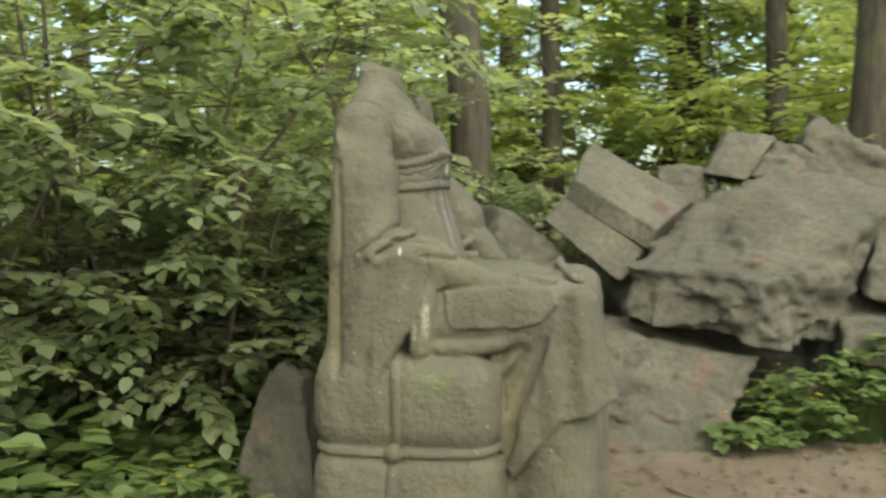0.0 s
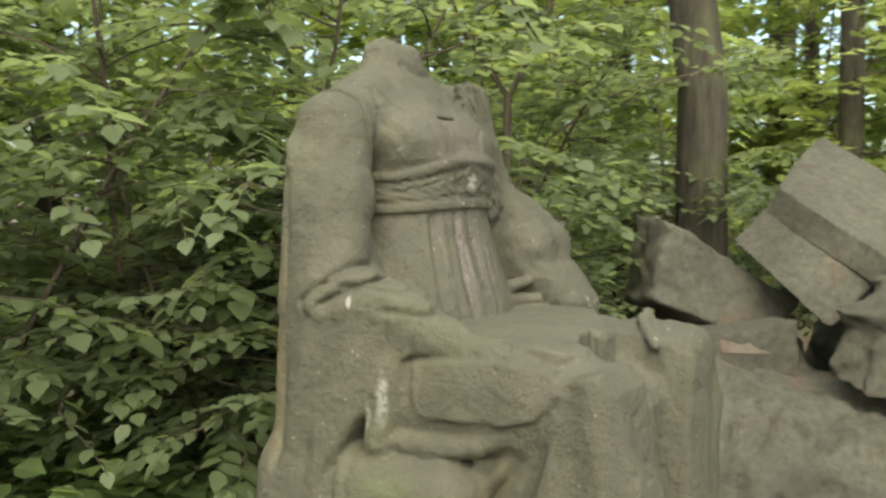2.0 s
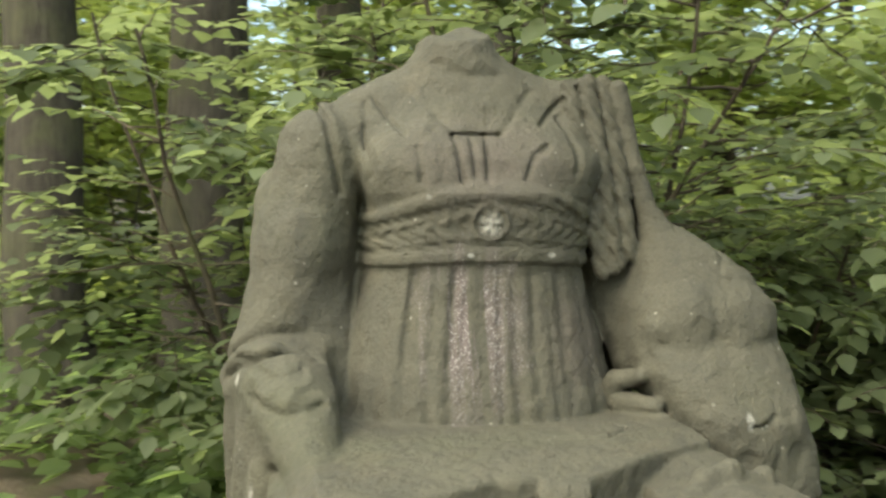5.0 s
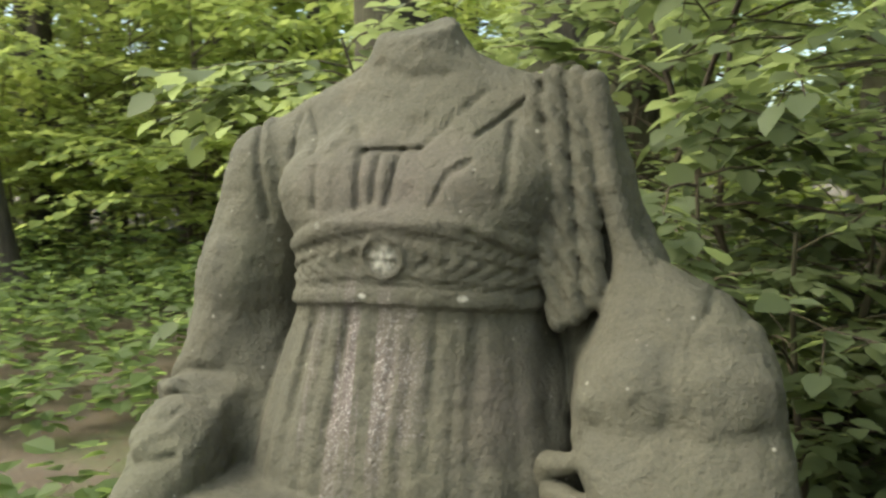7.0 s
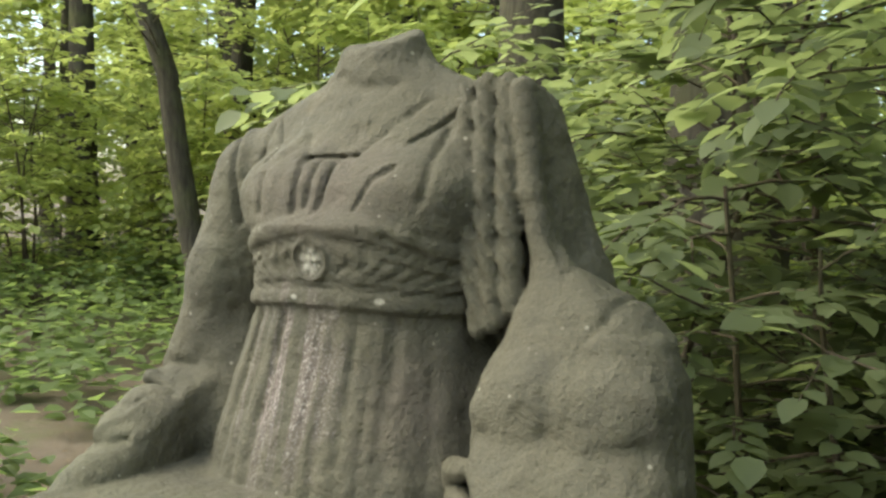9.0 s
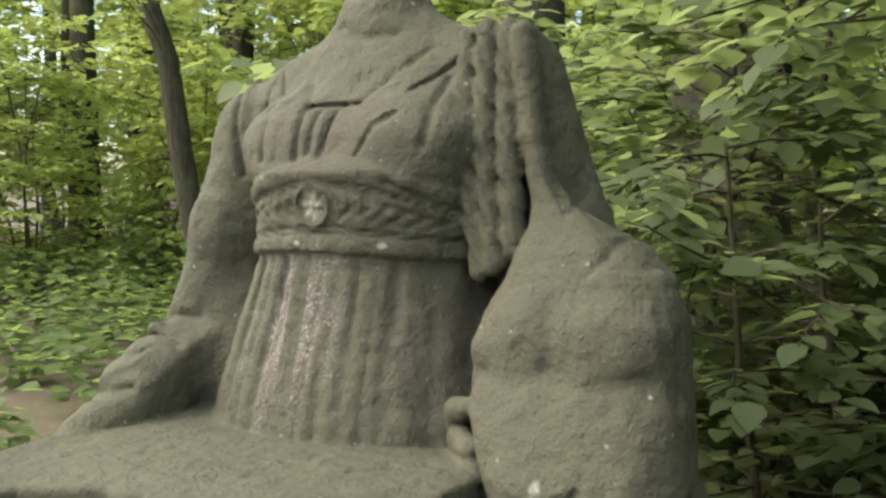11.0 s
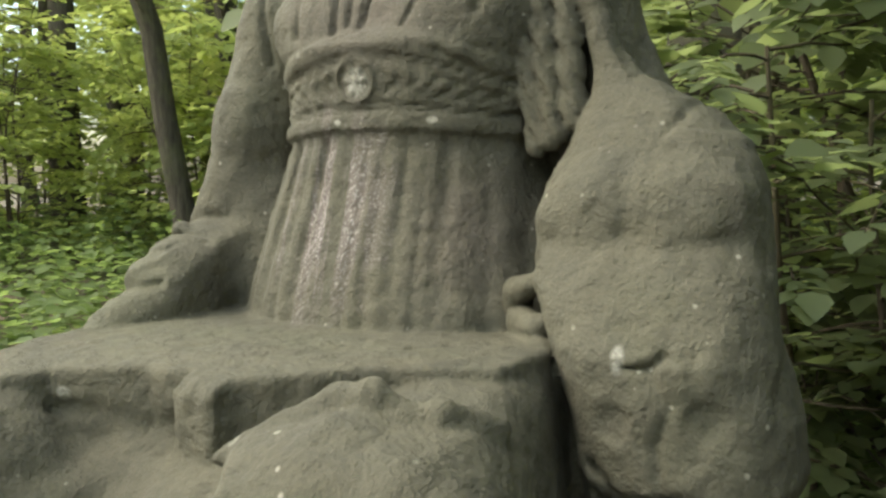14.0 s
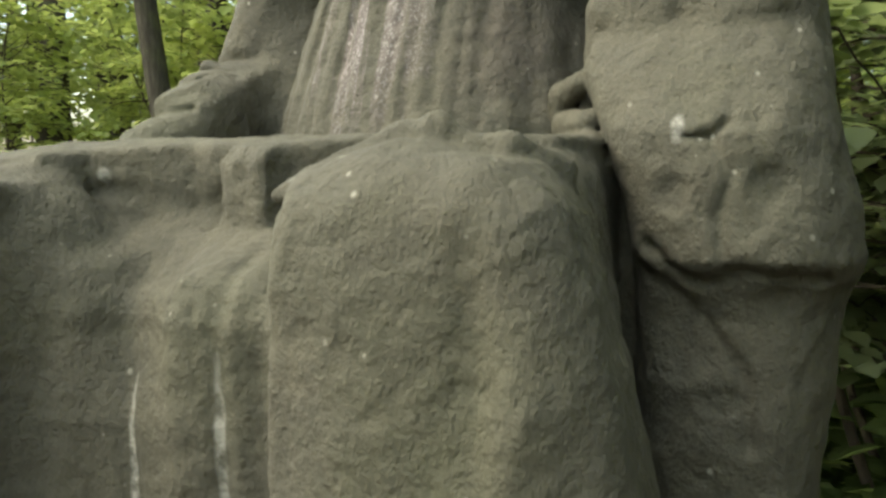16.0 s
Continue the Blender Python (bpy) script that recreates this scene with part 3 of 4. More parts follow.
def carve_right_arm(c):
    """Shoulders, her right arm, its wide hanging sleeve and the hand on the thigh."""
    c.add(limb((0.02, 1.955, 1.60), (-0.16, 1.945, 1.495), 0.045, 0.055), 0.05)
    c.add(limb((0.04, 1.955, 1.60), (0.20, 1.945, 1.525), 0.045, 0.055), 0.05)
    c.add(limb((-0.02, 1.95, 1.53), (-0.205, 1.94, 1.445), 0.06, 0.075), 0.05)
    c.add(limb((0.12, 1.95, 1.51), (0.26, 1.935, 1.48), 0.065, 0.085), 0.04)
    c.add(limb((-0.242, 1.93, 1.43), (-0.285, 1.905, 1.25), 0.086, 0.088), 0.016)
    c.add(limb((-0.285, 1.905, 1.25), (-0.325, 1.89, 1.05), 0.088, 0.092), 0.03)
    c.add(limb((-0.26, 1.965, 1.43), (-0.30, 1.975, 1.0), 0.058, 0.06), 0.05)
    c.add(limb((-0.25, 1.925, 1.27), (-0.258, 1.84, 0.98), 0.05, 0.074), 0.012)
    c.add(limb((-0.335, 1.86, 1.02), (-0.312, 1.69, 0.985), 0.085, 0.072), 0.04)
    c.add(limb((-0.308, 1.70, 0.965), (-0.29, 1.55, 0.925), 0.074, 0.048), 0.006)
    c.add(ball((-0.275, 1.49, 0.917), (0.05, 0.105, 0.027)), 0.02)
    c.add(limb((-0.30, 1.56, 0.915), (-0.295, 1.47, 0.905), 0.022, 0.014), 0.012)
    # back drape
    c.add(prism("x", [(1.93, 1.36), (2.0, 1.40), (2.02, 1.08), (2.045, 0.72), (2.06, 0.58), (1.90, 0.56), (1.90, 1.0)], -0.375, 0.40, 0.04), 0.04)
    # the sleeve: one broad fall of cloth from the elbow to the bale
    fall = [(1.626, 1.005), (1.635, 0.97), (1.662, 0.90), (1.725, 0.805), (1.765, 0.745), (1.815, 0.655), (1.86, 0.60), (1.98, 0.575), (1.99, 0.70), (1.985, 1.0), (1.92, 1.08), (1.80, 1.08), (1.70, 1.04)]

    def face(y, z):
        out = np.interp(y, [1.62, 1.66, 1.70, 1.78, 1.86, 1.93, 2.0], [-0.338, -0.362, -0.382, -0.408, -0.428, -0.418, -0.392])
        hang = np.clip((1.0 - z) / 0.1, 0, 1)
        lean = y + 0.28 * (z - 1.0)
        out = out - hang * (0.010 * swell(lean, 1.86, 0.03) - 0.010 * swell(lean, 1.80, 0.022) + 0.008 * swell(lean, 1.735, 0.025) - 0.007 * swell(lean, 1.92, 0.02))
        return out + 0.04 * np.clip((z - 1.0) / 0.09, 0, 1) ** 2

    c.add(leaf_of_stone(fall, face, -0.25, 0.014), 0.02)
    # hollow inside the cuff, above the lining
    c.cut(limb((-0.40, 1.655, 0.885), (-0.405, 1.745, 0.745), 0.012, 0.016), 0.008)
    # folds gathered at the elbow
    for a, b, ra, rb in (((-0.426, 1.868, 1.005), (-0.394, 1.80, 1.06), 0.012, 0.013), ((-0.394, 1.80, 1.06), (-0.345, 1.752, 1.075), 0.013, 0.014), ((-0.418, 1.84, 0.985), (-0.375, 1.75, 1.022), 0.014, 0.015),
                         ((-0.350, 1.662, 0.905), (-0.322, 1.622, 1.008), 0.011, 0.014)):
        c.add(limb(a, b, ra, rb), 0.014)
    side_line(c, [(1.90, 1.015), (1.86, 1.045), (1.80, 1.095), (1.755, 1.115)], 0.012, 0.009, -0.5, -0.27)
    side_line(c, [(1.845, 1.012), (1.79, 1.04), (1.74, 1.062)], 0.013, 0.008, -0.5, -0.27)
    side_line(c, [(1.70, 1.02), (1.69, 0.96), (1.71, 0.90)], 0.006, 0.01, -0.5, -0.27)
    side_line(c, [(1.985, 1.30), (1.975, 1.0), (1.985, 0.62)], 0.009, 0.012, -0.5, -0.27)
    front_line(c, [(-0.275, 1.54), (-0.247, 1.49), (-0.234, 1.42), (-0.222, 1.35)], 0.011, 0.006, 1.74, 1.98)
    front_line(c, [(-0.255, 1.535), (-0.228, 1.48), (-0.215, 1.42)], -0.005, 0.010, 1.74, 1.98)
    # long dents of the upper sleeve
    side_line(c, [(1.86, 1.38), (1.845, 1.25), (1.85, 1.15)], 0.006, 0.02, -0.5, -0.2)
    side_line(c, [(1.82, 1.30), (1.80, 1.20), (1.81, 1.12)], -0.005, 0.015, -0.5, -0.2)
    # puckers inside the elbow, as seen from the front
    front_line(c, [(-0.40, 1.055), (-0.35, 1.035), (-0.30, 1.045)], 0.009, 0.008, 1.6, 1.86)
    front_line(c, [(-0.38, 1.0), (-0.33, 0.985), (-0.27, 1.0)], 0.008, 0.008, 1.58, 1.8)


def carve_fragment(c):
    """The broken torso that stands at her other side, her left arm and the ropes of cloth."""
    c.add(tower([(-0.03, 0.50, 1.74, 0.115, 0.15), (0.42, 0.50, 1.735, 0.1, 0.14), (0.60, 0.508, 1.73, 0.108, 0.14), (0.74, 0.512, 1.735, 0.118, 0.135), (0.785, 0.522, 1.722, 0.128, 0.142), (0.81, 0.525, 1.705, 0.13, 0.15),
                 (0.87, 0.515, 1.705, 0.132, 0.14), (0.95, 0.492, 1.705, 0.134, 0.14), (1.03, 0.465, 1.735, 0.149, 0.124), (1.085, 0.456, 1.762, 0.147, 0.112), (1.15, 0.453, 1.782, 0.14, 0.11),
                 (1.20, 0.453, 1.80, 0.116, 0.1), (1.24, 0.438, 1.81, 0.091, 0.082), (1.266, 0.42, 1.815, 0.062, 0.06), (1.295, 0.397, 1.82, 0.03, 0.035)], 2.7), 0.006)
    c.add(ball((0.352, 1.695, 1.105), (0.03, 0.03, 0.03)), 0.02)
    c.add(ball((0.415, 1.695, 1.125), (0.05, 0.028, 0.035)), 0.05)
    c.add(ball((0.525, 1.70, 1.12), (0.05, 0.028, 0.04)), 0.05)
    c.add(ball((0.545, 1.62, 0.935), (0.045, 0.03, 0.035)), 0.02)
    c.add(ball((0.575, 1.64, 0.845), (0.06, 0.045, 0.05)), 0.03)
    # broken patches
    c.cut(ball((0.59, 1.555, 0.89), (0.05, 0.03, 0.03)), 0.012)
    c.cut(ball((0.62, 1.58, 0.76), (0.07, 0.04, 0.03)), 0.012)
    c.cut(ball((0.47, 1.575, 0.72), (0.05, 0.03, 0.05)), 0.02)
    c.cut(ball((0.305, 1.665, 1.055), (0.03, 0.03, 0.025)), 0.01)
    front_line(c, [(0.35, 1.075), (0.39, 1.062), (0.43, 1.075), (0.45, 1.088), (0.50, 1.07), (0.57, 1.085)], 0.005, 0.012, 1.5, 1.8)
    front_line(c, [(0.447, 1.17), (0.452, 1.09), (0.47, 0.98)], 0.004, 0.014, 1.5, 1.8)
    front_line(c, [(0.478, 0.945), (0.505, 0.945), (0.52, 0.962)], 0.010, 0.005, 1.5, 1.75)
    front_line(c, [(0.44, 0.825), (0.48, 0.79), (0.50, 0.785), (0.54, 0.80), (0.62, 0.79)], 0.012, 0.008, 1.5, 1.75)
    front_line(c, [(0.50, 0.95), (0.53, 0.905), (0.515, 0.86), (0.525, 0.81)], 0.006, 0.007, 1.5, 1.75)
    front_line(c, [(0.42, 0.80), (0.50, 0.74), (0.54, 0.68), (0.55, 0.6)], 0.007, 0.010, 1.5, 1.75)
    front_line(c, [(0.505, 1.26), (0.50, 1.235), (0.482, 1.21)], 0.008, 0.005, 1.6, 1.9)
    # her other arm
    c.add(limb((0.265, 1.95, 1.50), (0.355, 1.95, 1.24), 0.086, 0.082), 0.02)
    c.add(limb((0.355, 1.94, 1.24), (0.36, 1.79, 1.03), 0.08, 0.05), 0.03)
    # the sheet of cloth behind the ropes, running down on to the fragment
    c.add(prism("y", [(0.225, 1.56), (0.27, 1.578), (0.325, 1.572), (0.345, 1.50), (0.362, 1.39), (0.395, 1.30), (0.43, 1.265), (0.42, 1.22), (0.28, 1.21), (0.25, 1.36)], 1.852, 1.94, 0.022), 0.02)
    c.add(limb((0.325, 1.85, 1.555), (0.352, 1.825, 1.40), 0.022, 0.02), 0.01)
    c.add(limb((0.352, 1.825, 1.40), (0.395, 1.815, 1.285), 0.02, 0.03), 0.015)
    for pts, r in (([(0.228, 1.86, 1.562), (0.246, 1.815, 1.40), (0.283, 1.797, 1.205)], 0.020), ([(0.262, 1.855, 1.568), (0.280, 1.812, 1.40), (0.305, 1.796, 1.215)], 0.021), ([(0.297, 1.86, 1.565), (0.316, 1.818, 1.40), (0.334, 1.80, 1.235)], 0.021)):
        for a, b in zip(pts, pts[1:]):
            fn, lo, hi = limb(a, b, r, r)
            c.add((lambda x, y, z, fn=fn: fn(x, y, z) + 0.0055 * (0.5 + 0.5 * np.sin(z * 150 + x * 210)) ** 4, lo, hi), 0.0015)
    front_line(c, [(0.40, 1.50), (0.385, 1.40), (0.40, 1.31)], 0.008, 0.01, 1.80, 2.0)
    # fingers that hold the fragment
    for a, b, ra, rb in (((0.272, 1.75, 0.965), (0.282, 1.725, 1.005), 0.018, 0.019), ((0.282, 1.725, 1.005), (0.318, 1.69, 1.02), 0.018, 0.014), ((0.288, 1.72, 0.965), (0.335, 1.665, 0.968), 0.02, 0.017),
                         ((0.302, 1.70, 0.938), (0.345, 1.65, 0.942), 0.019, 0.017), ((0.32, 1.69, 0.912), (0.36, 1.645, 0.915), 0.018, 0.016)):
        c.add(limb(a, b, ra, rb), 0.005)


def carve_dress_lines(c):
    for pts, depth, width in (([(-0.155, 1.53), (-0.108, 1.455)], 0.007, 0.005), ([(-0.09, 1.545), (-0.05, 1.50), (-0.02, 1.465)], 0.004, 0.006), ([(-0.022, 1.458), (0.07, 1.459)], 0.012, 0.004),
                              ([(0.07, 1.459), (0.10, 1.495), (0.15, 1.55)], 0.005, 0.006), ([(0.215, 1.535), (0.155, 1.48)], 0.011, 0.004), ([(0.105, 1.375), (0.125, 1.42), (0.155, 1.44)], 0.008, 0.005),
                              ([(-0.02, 1.455), (-0.012, 1.37)], 0.012, 0.0055), ([(0.01, 1.45), (0.012, 1.38)], 0.009, 0.005), ([(0.04, 1.455), (0.035, 1.37)], 0.012, 0.0055), ([(-0.09, 1.43), (-0.085, 1.37)], 0.006, 0.005),
                              ([(0.20, 1.50), (0.215, 1.42), (0.21, 1.39)], 0.007, 0.006), ([(-0.17, 1.52), (-0.175, 1.45), (-0.165, 1.38)], 0.006, 0.006), ([(0.16, 1.335), (0.21, 1.31)], 0.007, 0.005),
                              ([(-0.07, 1.53), (-0.06, 1.50), (-0.075, 1.47)], -0.006, 0.012), ([(0.0, 1.56), (0.02, 1.53), (0.06, 1.52)], -0.007, 0.014), ([(-0.03, 1.60), (0.02, 1.575), (0.08, 1.58)], 0.006, 0.012)):
        front_line(c, pts, depth, width)

    def clasp(x, y, z):
        r = np.sqrt((x - 0.035) ** 2 + (z - 1.298) ** 2)
        a = np.arctan2(z - 1.298, x - 0.035)
        return -0.006 * swell(r, 0.032, 0.0038) - 0.006 * swell(r, 0.015, 0.007) * (0.4 + 0.6 * np.cos(6 * a)) - 0.006 * swell(r, 0, 0.005) + 0 * y

    c.carve((-0.012, 1.6, 1.25), (0.085, 1.8, 1.345), clasp)


def build_statue():
    c = Clay((-0.58, 1.02, -0.04), (0.72, 2.12, 1.72), 0.0045)
    carve_seat(c)
    carve_legs(c)
    carve_trunk(c)
    carve_right_arm(c)
    carve_fragment(c)
    carve_lap(c)
    carve_dress_lines(c)
    verts, quads = c.skin()
    me = mesh_from("statue", verts, quads, mat=STONE)
    normals = np.zeros(len(verts) * 3, np.float32)
    me.vertices.foreach_get("normal", normals)
    rough = 0.004 * lattice(verts, 7, 1) + 0.003 * lattice(verts, 21, 2) + 0.0026 * lattice(verts, 52, 3) + 0.0016 * lattice(verts, 95, 8)
    frag = np.clip((verts[:, 0] - 0.36) / 0.06, 0, 1) * np.clip((verts[:, 1] - 1.5) / 0.05, 0, 1)
    low = np.clip((1.0 - verts[:, 2]) / 0.1, 0, 1)
    rough = rough * 0.55 - 0.004 * np.maximum(lattice(verts, 38, 7) - 0.45, 0) + frag * (0.5 + 0.5 * low) * (0.004 * lattice(verts, 9, 4) + 0.003 * (1 - 2 * abs(lattice(verts, 13, 6))) + 0.0025 * lattice(verts, 30, 5) - 0.006 * np.clip((lattice(verts, 17, 9) - 0.4) * 5, 0, 1))
    me.vertices.foreach_set("co", (verts + normals.reshape(-1, 3) * rough[:, None]).astype(np.float32).ravel())
    me.update()
    tagged(new("statue", me), "weathered headless sandstone statue of a draped figure seated on bale", "statue")


build_statue()

# ---- rubble ----


def rubble_mesh(name, corners, cuts, rough, seed, mat):
    """A rough block between eight corners: bottom ring of four, then top ring of four."""
    base = np.array(corners, float).reshape(8, 3)
    n = cuts + 1
    verts, index, quads = [], {}, []

    def vertex(i, j, k):
        if (i, j, k) not in index:
            u, v, w = i / n, j / n, k / n
            index[(i, j, k)] = len(verts)
            low = base[0] * (1 - u) * (1 - v) + base[1] * u * (1 - v) + base[2] * u * v + base[3] * (1 - u) * v
            top = base[4] * (1 - u) * (1 - v) + base[5] * u * (1 - v) + base[6] * u * v + base[7] * (1 - u) * v
            verts.append(low * (1 - w) + top * w)
        return index[(i, j, k)]

    for i in range(n):
        for j in range(n):
            quads.append([vertex(i, j, 0), vertex(i, j + 1, 0), vertex(i + 1, j + 1, 0), vertex(i + 1, j, 0)])
            quads.append([vertex(i, j, n), vertex(i + 1, j, n), vertex(i + 1, j + 1, n), vertex(i, j + 1, n)])
            quads.append([vertex(i, 0, j), vertex(i + 1, 0, j), vertex(i + 1, 0, j + 1), vertex(i, 0, j + 1)])
            quads.append([vertex(i + 1, n, j), vertex(i, n, j), vertex(i, n, j + 1), vertex(i + 1, n, j + 1)])
            quads.append([vertex(0, i + 1, j), vertex(0, i, j), vertex(0, i, j + 1), vertex(0, i + 1, j + 1)])
            quads.append([vertex(n, i, j), vertex(n, i + 1, j), vertex(n, i + 1, j + 1), vertex(n, i, j + 1)])
    v = np.array(verts)
    mid = v.mean(0)
    size = np.abs(v - mid).max()
    out = (v - mid) / (np.linalg.norm(v - mid, axis=1, keepdims=True) + 1e-6)
    ring = np.array([[i, j, k] for i, j, k in index]) / n
    edge = ((ring < 1e-6) | (ring > 1 - 1e-6)).sum(1)
    shrink = np.where(edge == 3, 0.05, np.where(edge == 2, 0.02, 0.0)) * size
    ridge = 1 - 2 * abs(lattice(v * (1, 1, 1.6) + seed, 5.0, seed + 3))
    bump = rough * (lattice(v + seed, 2.6, seed) + 0.5 * lattice(v + seed, 6.5, seed + 1) + 0.45 * lattice(v, 17, seed + 2) + 0.22 * lattice(v, 34, seed + 4) + 0.45 * ridge)
    return mesh_from(name, v + out * (bump - shrink)[:, None], quads, mat=mat)


def rubble(name, label, corners, rough, seed, mat=None, cuts=26, category="rubble block"):
    me = rubble_mesh(name, corners, cuts, rough, seed, mat or CONCRETE)
    return tagged(new(name, me), label, category, "rubble of the ruined wall")


rubble("concrete_block", "tilted grey concrete block with a red paint stain", [(2.05, 1.56, 1.08), (1.90, 1.15, 0.74), (2.45, 0.91, 0.88), (2.60, 1.32, 1.22), (2.17, 1.45, 1.21), (2.06, 1.0, 0.92), (2.61, 0.76, 1.06), (2.72, 1.36, 1.43)], 0.012, 21, PAINTED)
rubble("concrete_slab", "red-stained concrete slab resting on the tilted block", [(2.16, 1.46, 1.20), (2.03, 0.99, 0.905), (2.63, 0.76, 1.07), (2.76, 1.38, 1.44), (2.12, 1.40, 1.31), (2.02, 0.94, 1.02), (2.62, 0.71, 1.19), (2.72, 1.33, 1.56)], 0.008, 44, PAINTED)
rubble("boulder", "huge pale broken concrete boulder with a ragged underside", [(1.75, 1.10, 0.57), (1.45, 0.35, 0.44), (2.60, -0.35, 0.50), (2.80, 0.97, 0.60), (1.75, 1.10, 0.84), (1.50, 0.34, 0.77), (2.40, -0.41, 1.18), (2.70, 0.24, 1.40)], 0.065, 22, CONCRETE, 56)
rubble("concrete_slab", "low sloping slab of rough concrete with pebbles", [(1.05, 1.42, -0.03), (1.15, 0.69, 0.00), (1.85, 0.79, -0.02), (1.75, 1.52, -0.05), (1.60, 1.59, 0.61), (1.55, 0.51, 0.38), (2.25, 0.61, 0.36), (2.30, 1.69, 0.59)], 0.062, 23, CONCRETE, 64)
rubble("stone_slab", "layered grey stone slab leaning behind the statue", [(1.72, 1.80, 0.84), (2.05, 1.38, 0.62), (2.40, 1.68, 0.57), (2.07, 2.10, 0.79), (1.82, 1.76, 1.14), (2.30, 1.33, 0.82), (2.65, 1.63, 0.75), (2.15, 2.04, 1.19)], 0.035, 24, CONCRETE)
rubble("rubble_mound", "dark heap of broken stone under the boulder", [(1.95, 1.15, -0.05), (1.80, 0.20, -0.05), (3.30, -0.50, -0.05), (3.30, 1.60, -0.05), (2.15, 1.10, 0.60), (2.05, 0.30, 0.55), (3.20, -0.40, 0.95), (3.20, 1.40, 1.0)], 0.08, 41, CONCRETE)
rubble("rubble_mound", "heap of broken brick and stone at the end of the pile", [(1.9, 0.15, -0.05), (1.9, -0.75, -0.05), (3.5, -0.9, -0.05), (3.4, 0.10, -0.05), (2.1, 0.05, 0.55), (2.1, -0.6, 0.5), (3.4, -0.7, 1.05), (3.3, 0.1, 1.2)], 0.09, 42, BRICKY)
rubble("stone_slab", "rough stone propping the leaning slab", [(1.75, 1.35, -0.05), (1.80, 1.15, -0.05), (2.5, 1.3, -0.05), (2.4, 2.0, -0.05), (1.85, 1.5, 0.62), (2.0, 1.25, 0.55), (2.4, 1.35, 0.6), (2.3, 1.9, 0.62)], 0.05, 43, CONCRETE)
rubble("stone_slab", "flat grey stone slab lying on the heap", [(2.70, 0.64, 1.35), (2.60, 0.41, 1.30), (3.10, 0.41, 1.30), (3.20, 0.64, 1.35), (2.90, 0.49, 1.62), (2.90, 0.20, 1.57), (3.40, 0.20, 1.57), (3.40, 0.49, 1.62)], 0.02, 25, CONCRETE)
rubble("stone_block", "small grey stone block on the heap", [(2.70, 0.92, 1.22), (2.70, 0.65, 1.13), (3.10, 0.65, 1.13), (3.10, 0.92, 1.22), (2.80, 0.92, 1.40), (2.80, 0.63, 1.37), (3.20, 0.63, 1.37), (3.20, 0.92, 1.40)], 0.03, 26, CONCRETE)
rubble("brick_lump", "long reddish lump of brick masonry on the heap", [(2.70, 0.37, 1.33), (2.50, -0.14, 1.22), (2.90, -0.09, 1.22), (3.10, 0.42, 1.33), (2.80, 0.21, 1.55), (2.60, -0.12, 1.35), (3.00, -0.07, 1.35), (3.20, 0.26, 1.55)], 0.05, 27, BRICKY)
rubble("brick_lump", "broken reddish lump of brick masonry on the heap", [(3.00, -0.00, 1.48), (2.80, -0.64, 0.94), (3.40, -0.64, 0.94), (3.60, -0.00, 1.48), (3.10, -0.08, 1.71), (3.00, -0.56, 1.39), (3.60, -0.56, 1.39), (3.70, -0.08, 1.71)], 0.06, 28, BRICKY)
rubble("stone_block", "grey stone block at the end of the heap", [(2.00, -0.15, 0.68), (2.00, -0.54, 0.56), (2.50, -0.54, 0.56), (2.50, -0.15, 0.68), (2.20, -0.22, 1.15), (2.20, -0.59, 1.02), (2.70, -0.59, 1.02), (2.70, -0.22, 1.15)], 0.05, 29, CONCRETE)
rubble("stone_block", "pale stone at the foot of the heap", [(1.70, 0.04, 0.36), (1.70, -0.35, 0.32), (2.00, -0.35, 0.32), (2.00, 0.04, 0.36), (1.80, 0.03, 0.56), (1.80, -0.37, 0.55), (2.10, -0.37, 0.55), (2.10, 0.03, 0.56)], 0.03, 30, CONCRETE)
rubble("standing_stone", "pointed grey stone standing behind the bale", [(0.15, 2.65, -0.01), (0.10, 2.25, 0.01), (0.40, 2.30, 0.01), (0.45, 2.70, -0.01), (0.15, 2.45, 0.50), (0.15, 2.33, 0.45), (0.45, 2.38, 0.45), (0.45, 2.50, 0.50)], 0.03, 31, CONCRETE)

# ---- woods ----

LEAF_SHAPE = np.array([(0, 0, 0), (0.32, 0.18, 0.05), (0.42, 0.5, 0.06), (0.24, 0.82, 0.0), (0, 1.08, -0.1), (-0.24, 0.82, 0.0), (-0.42, 0.5, 0.06), (-0.32, 0.18, 0.05), (0, 0.55, 0)])
LEAF_FACES = [(0, 1, 2, 8), (8, 2, 3, 4), (8, 4, 5, 6), (0, 8, 6, 7)]
PLAIN_SHAPE = np.array([(0, 0, 0), (0.36, 0.3, 0.07), (0.4, 0.66, 0.04), (0, 1.05, -0.12), (-0.4, 0.66, 0.04), (-0.36, 0.3, 0.07)])
PLAIN_FACES = [(0, 1, 2, 3), (0, 3, 4, 5)]


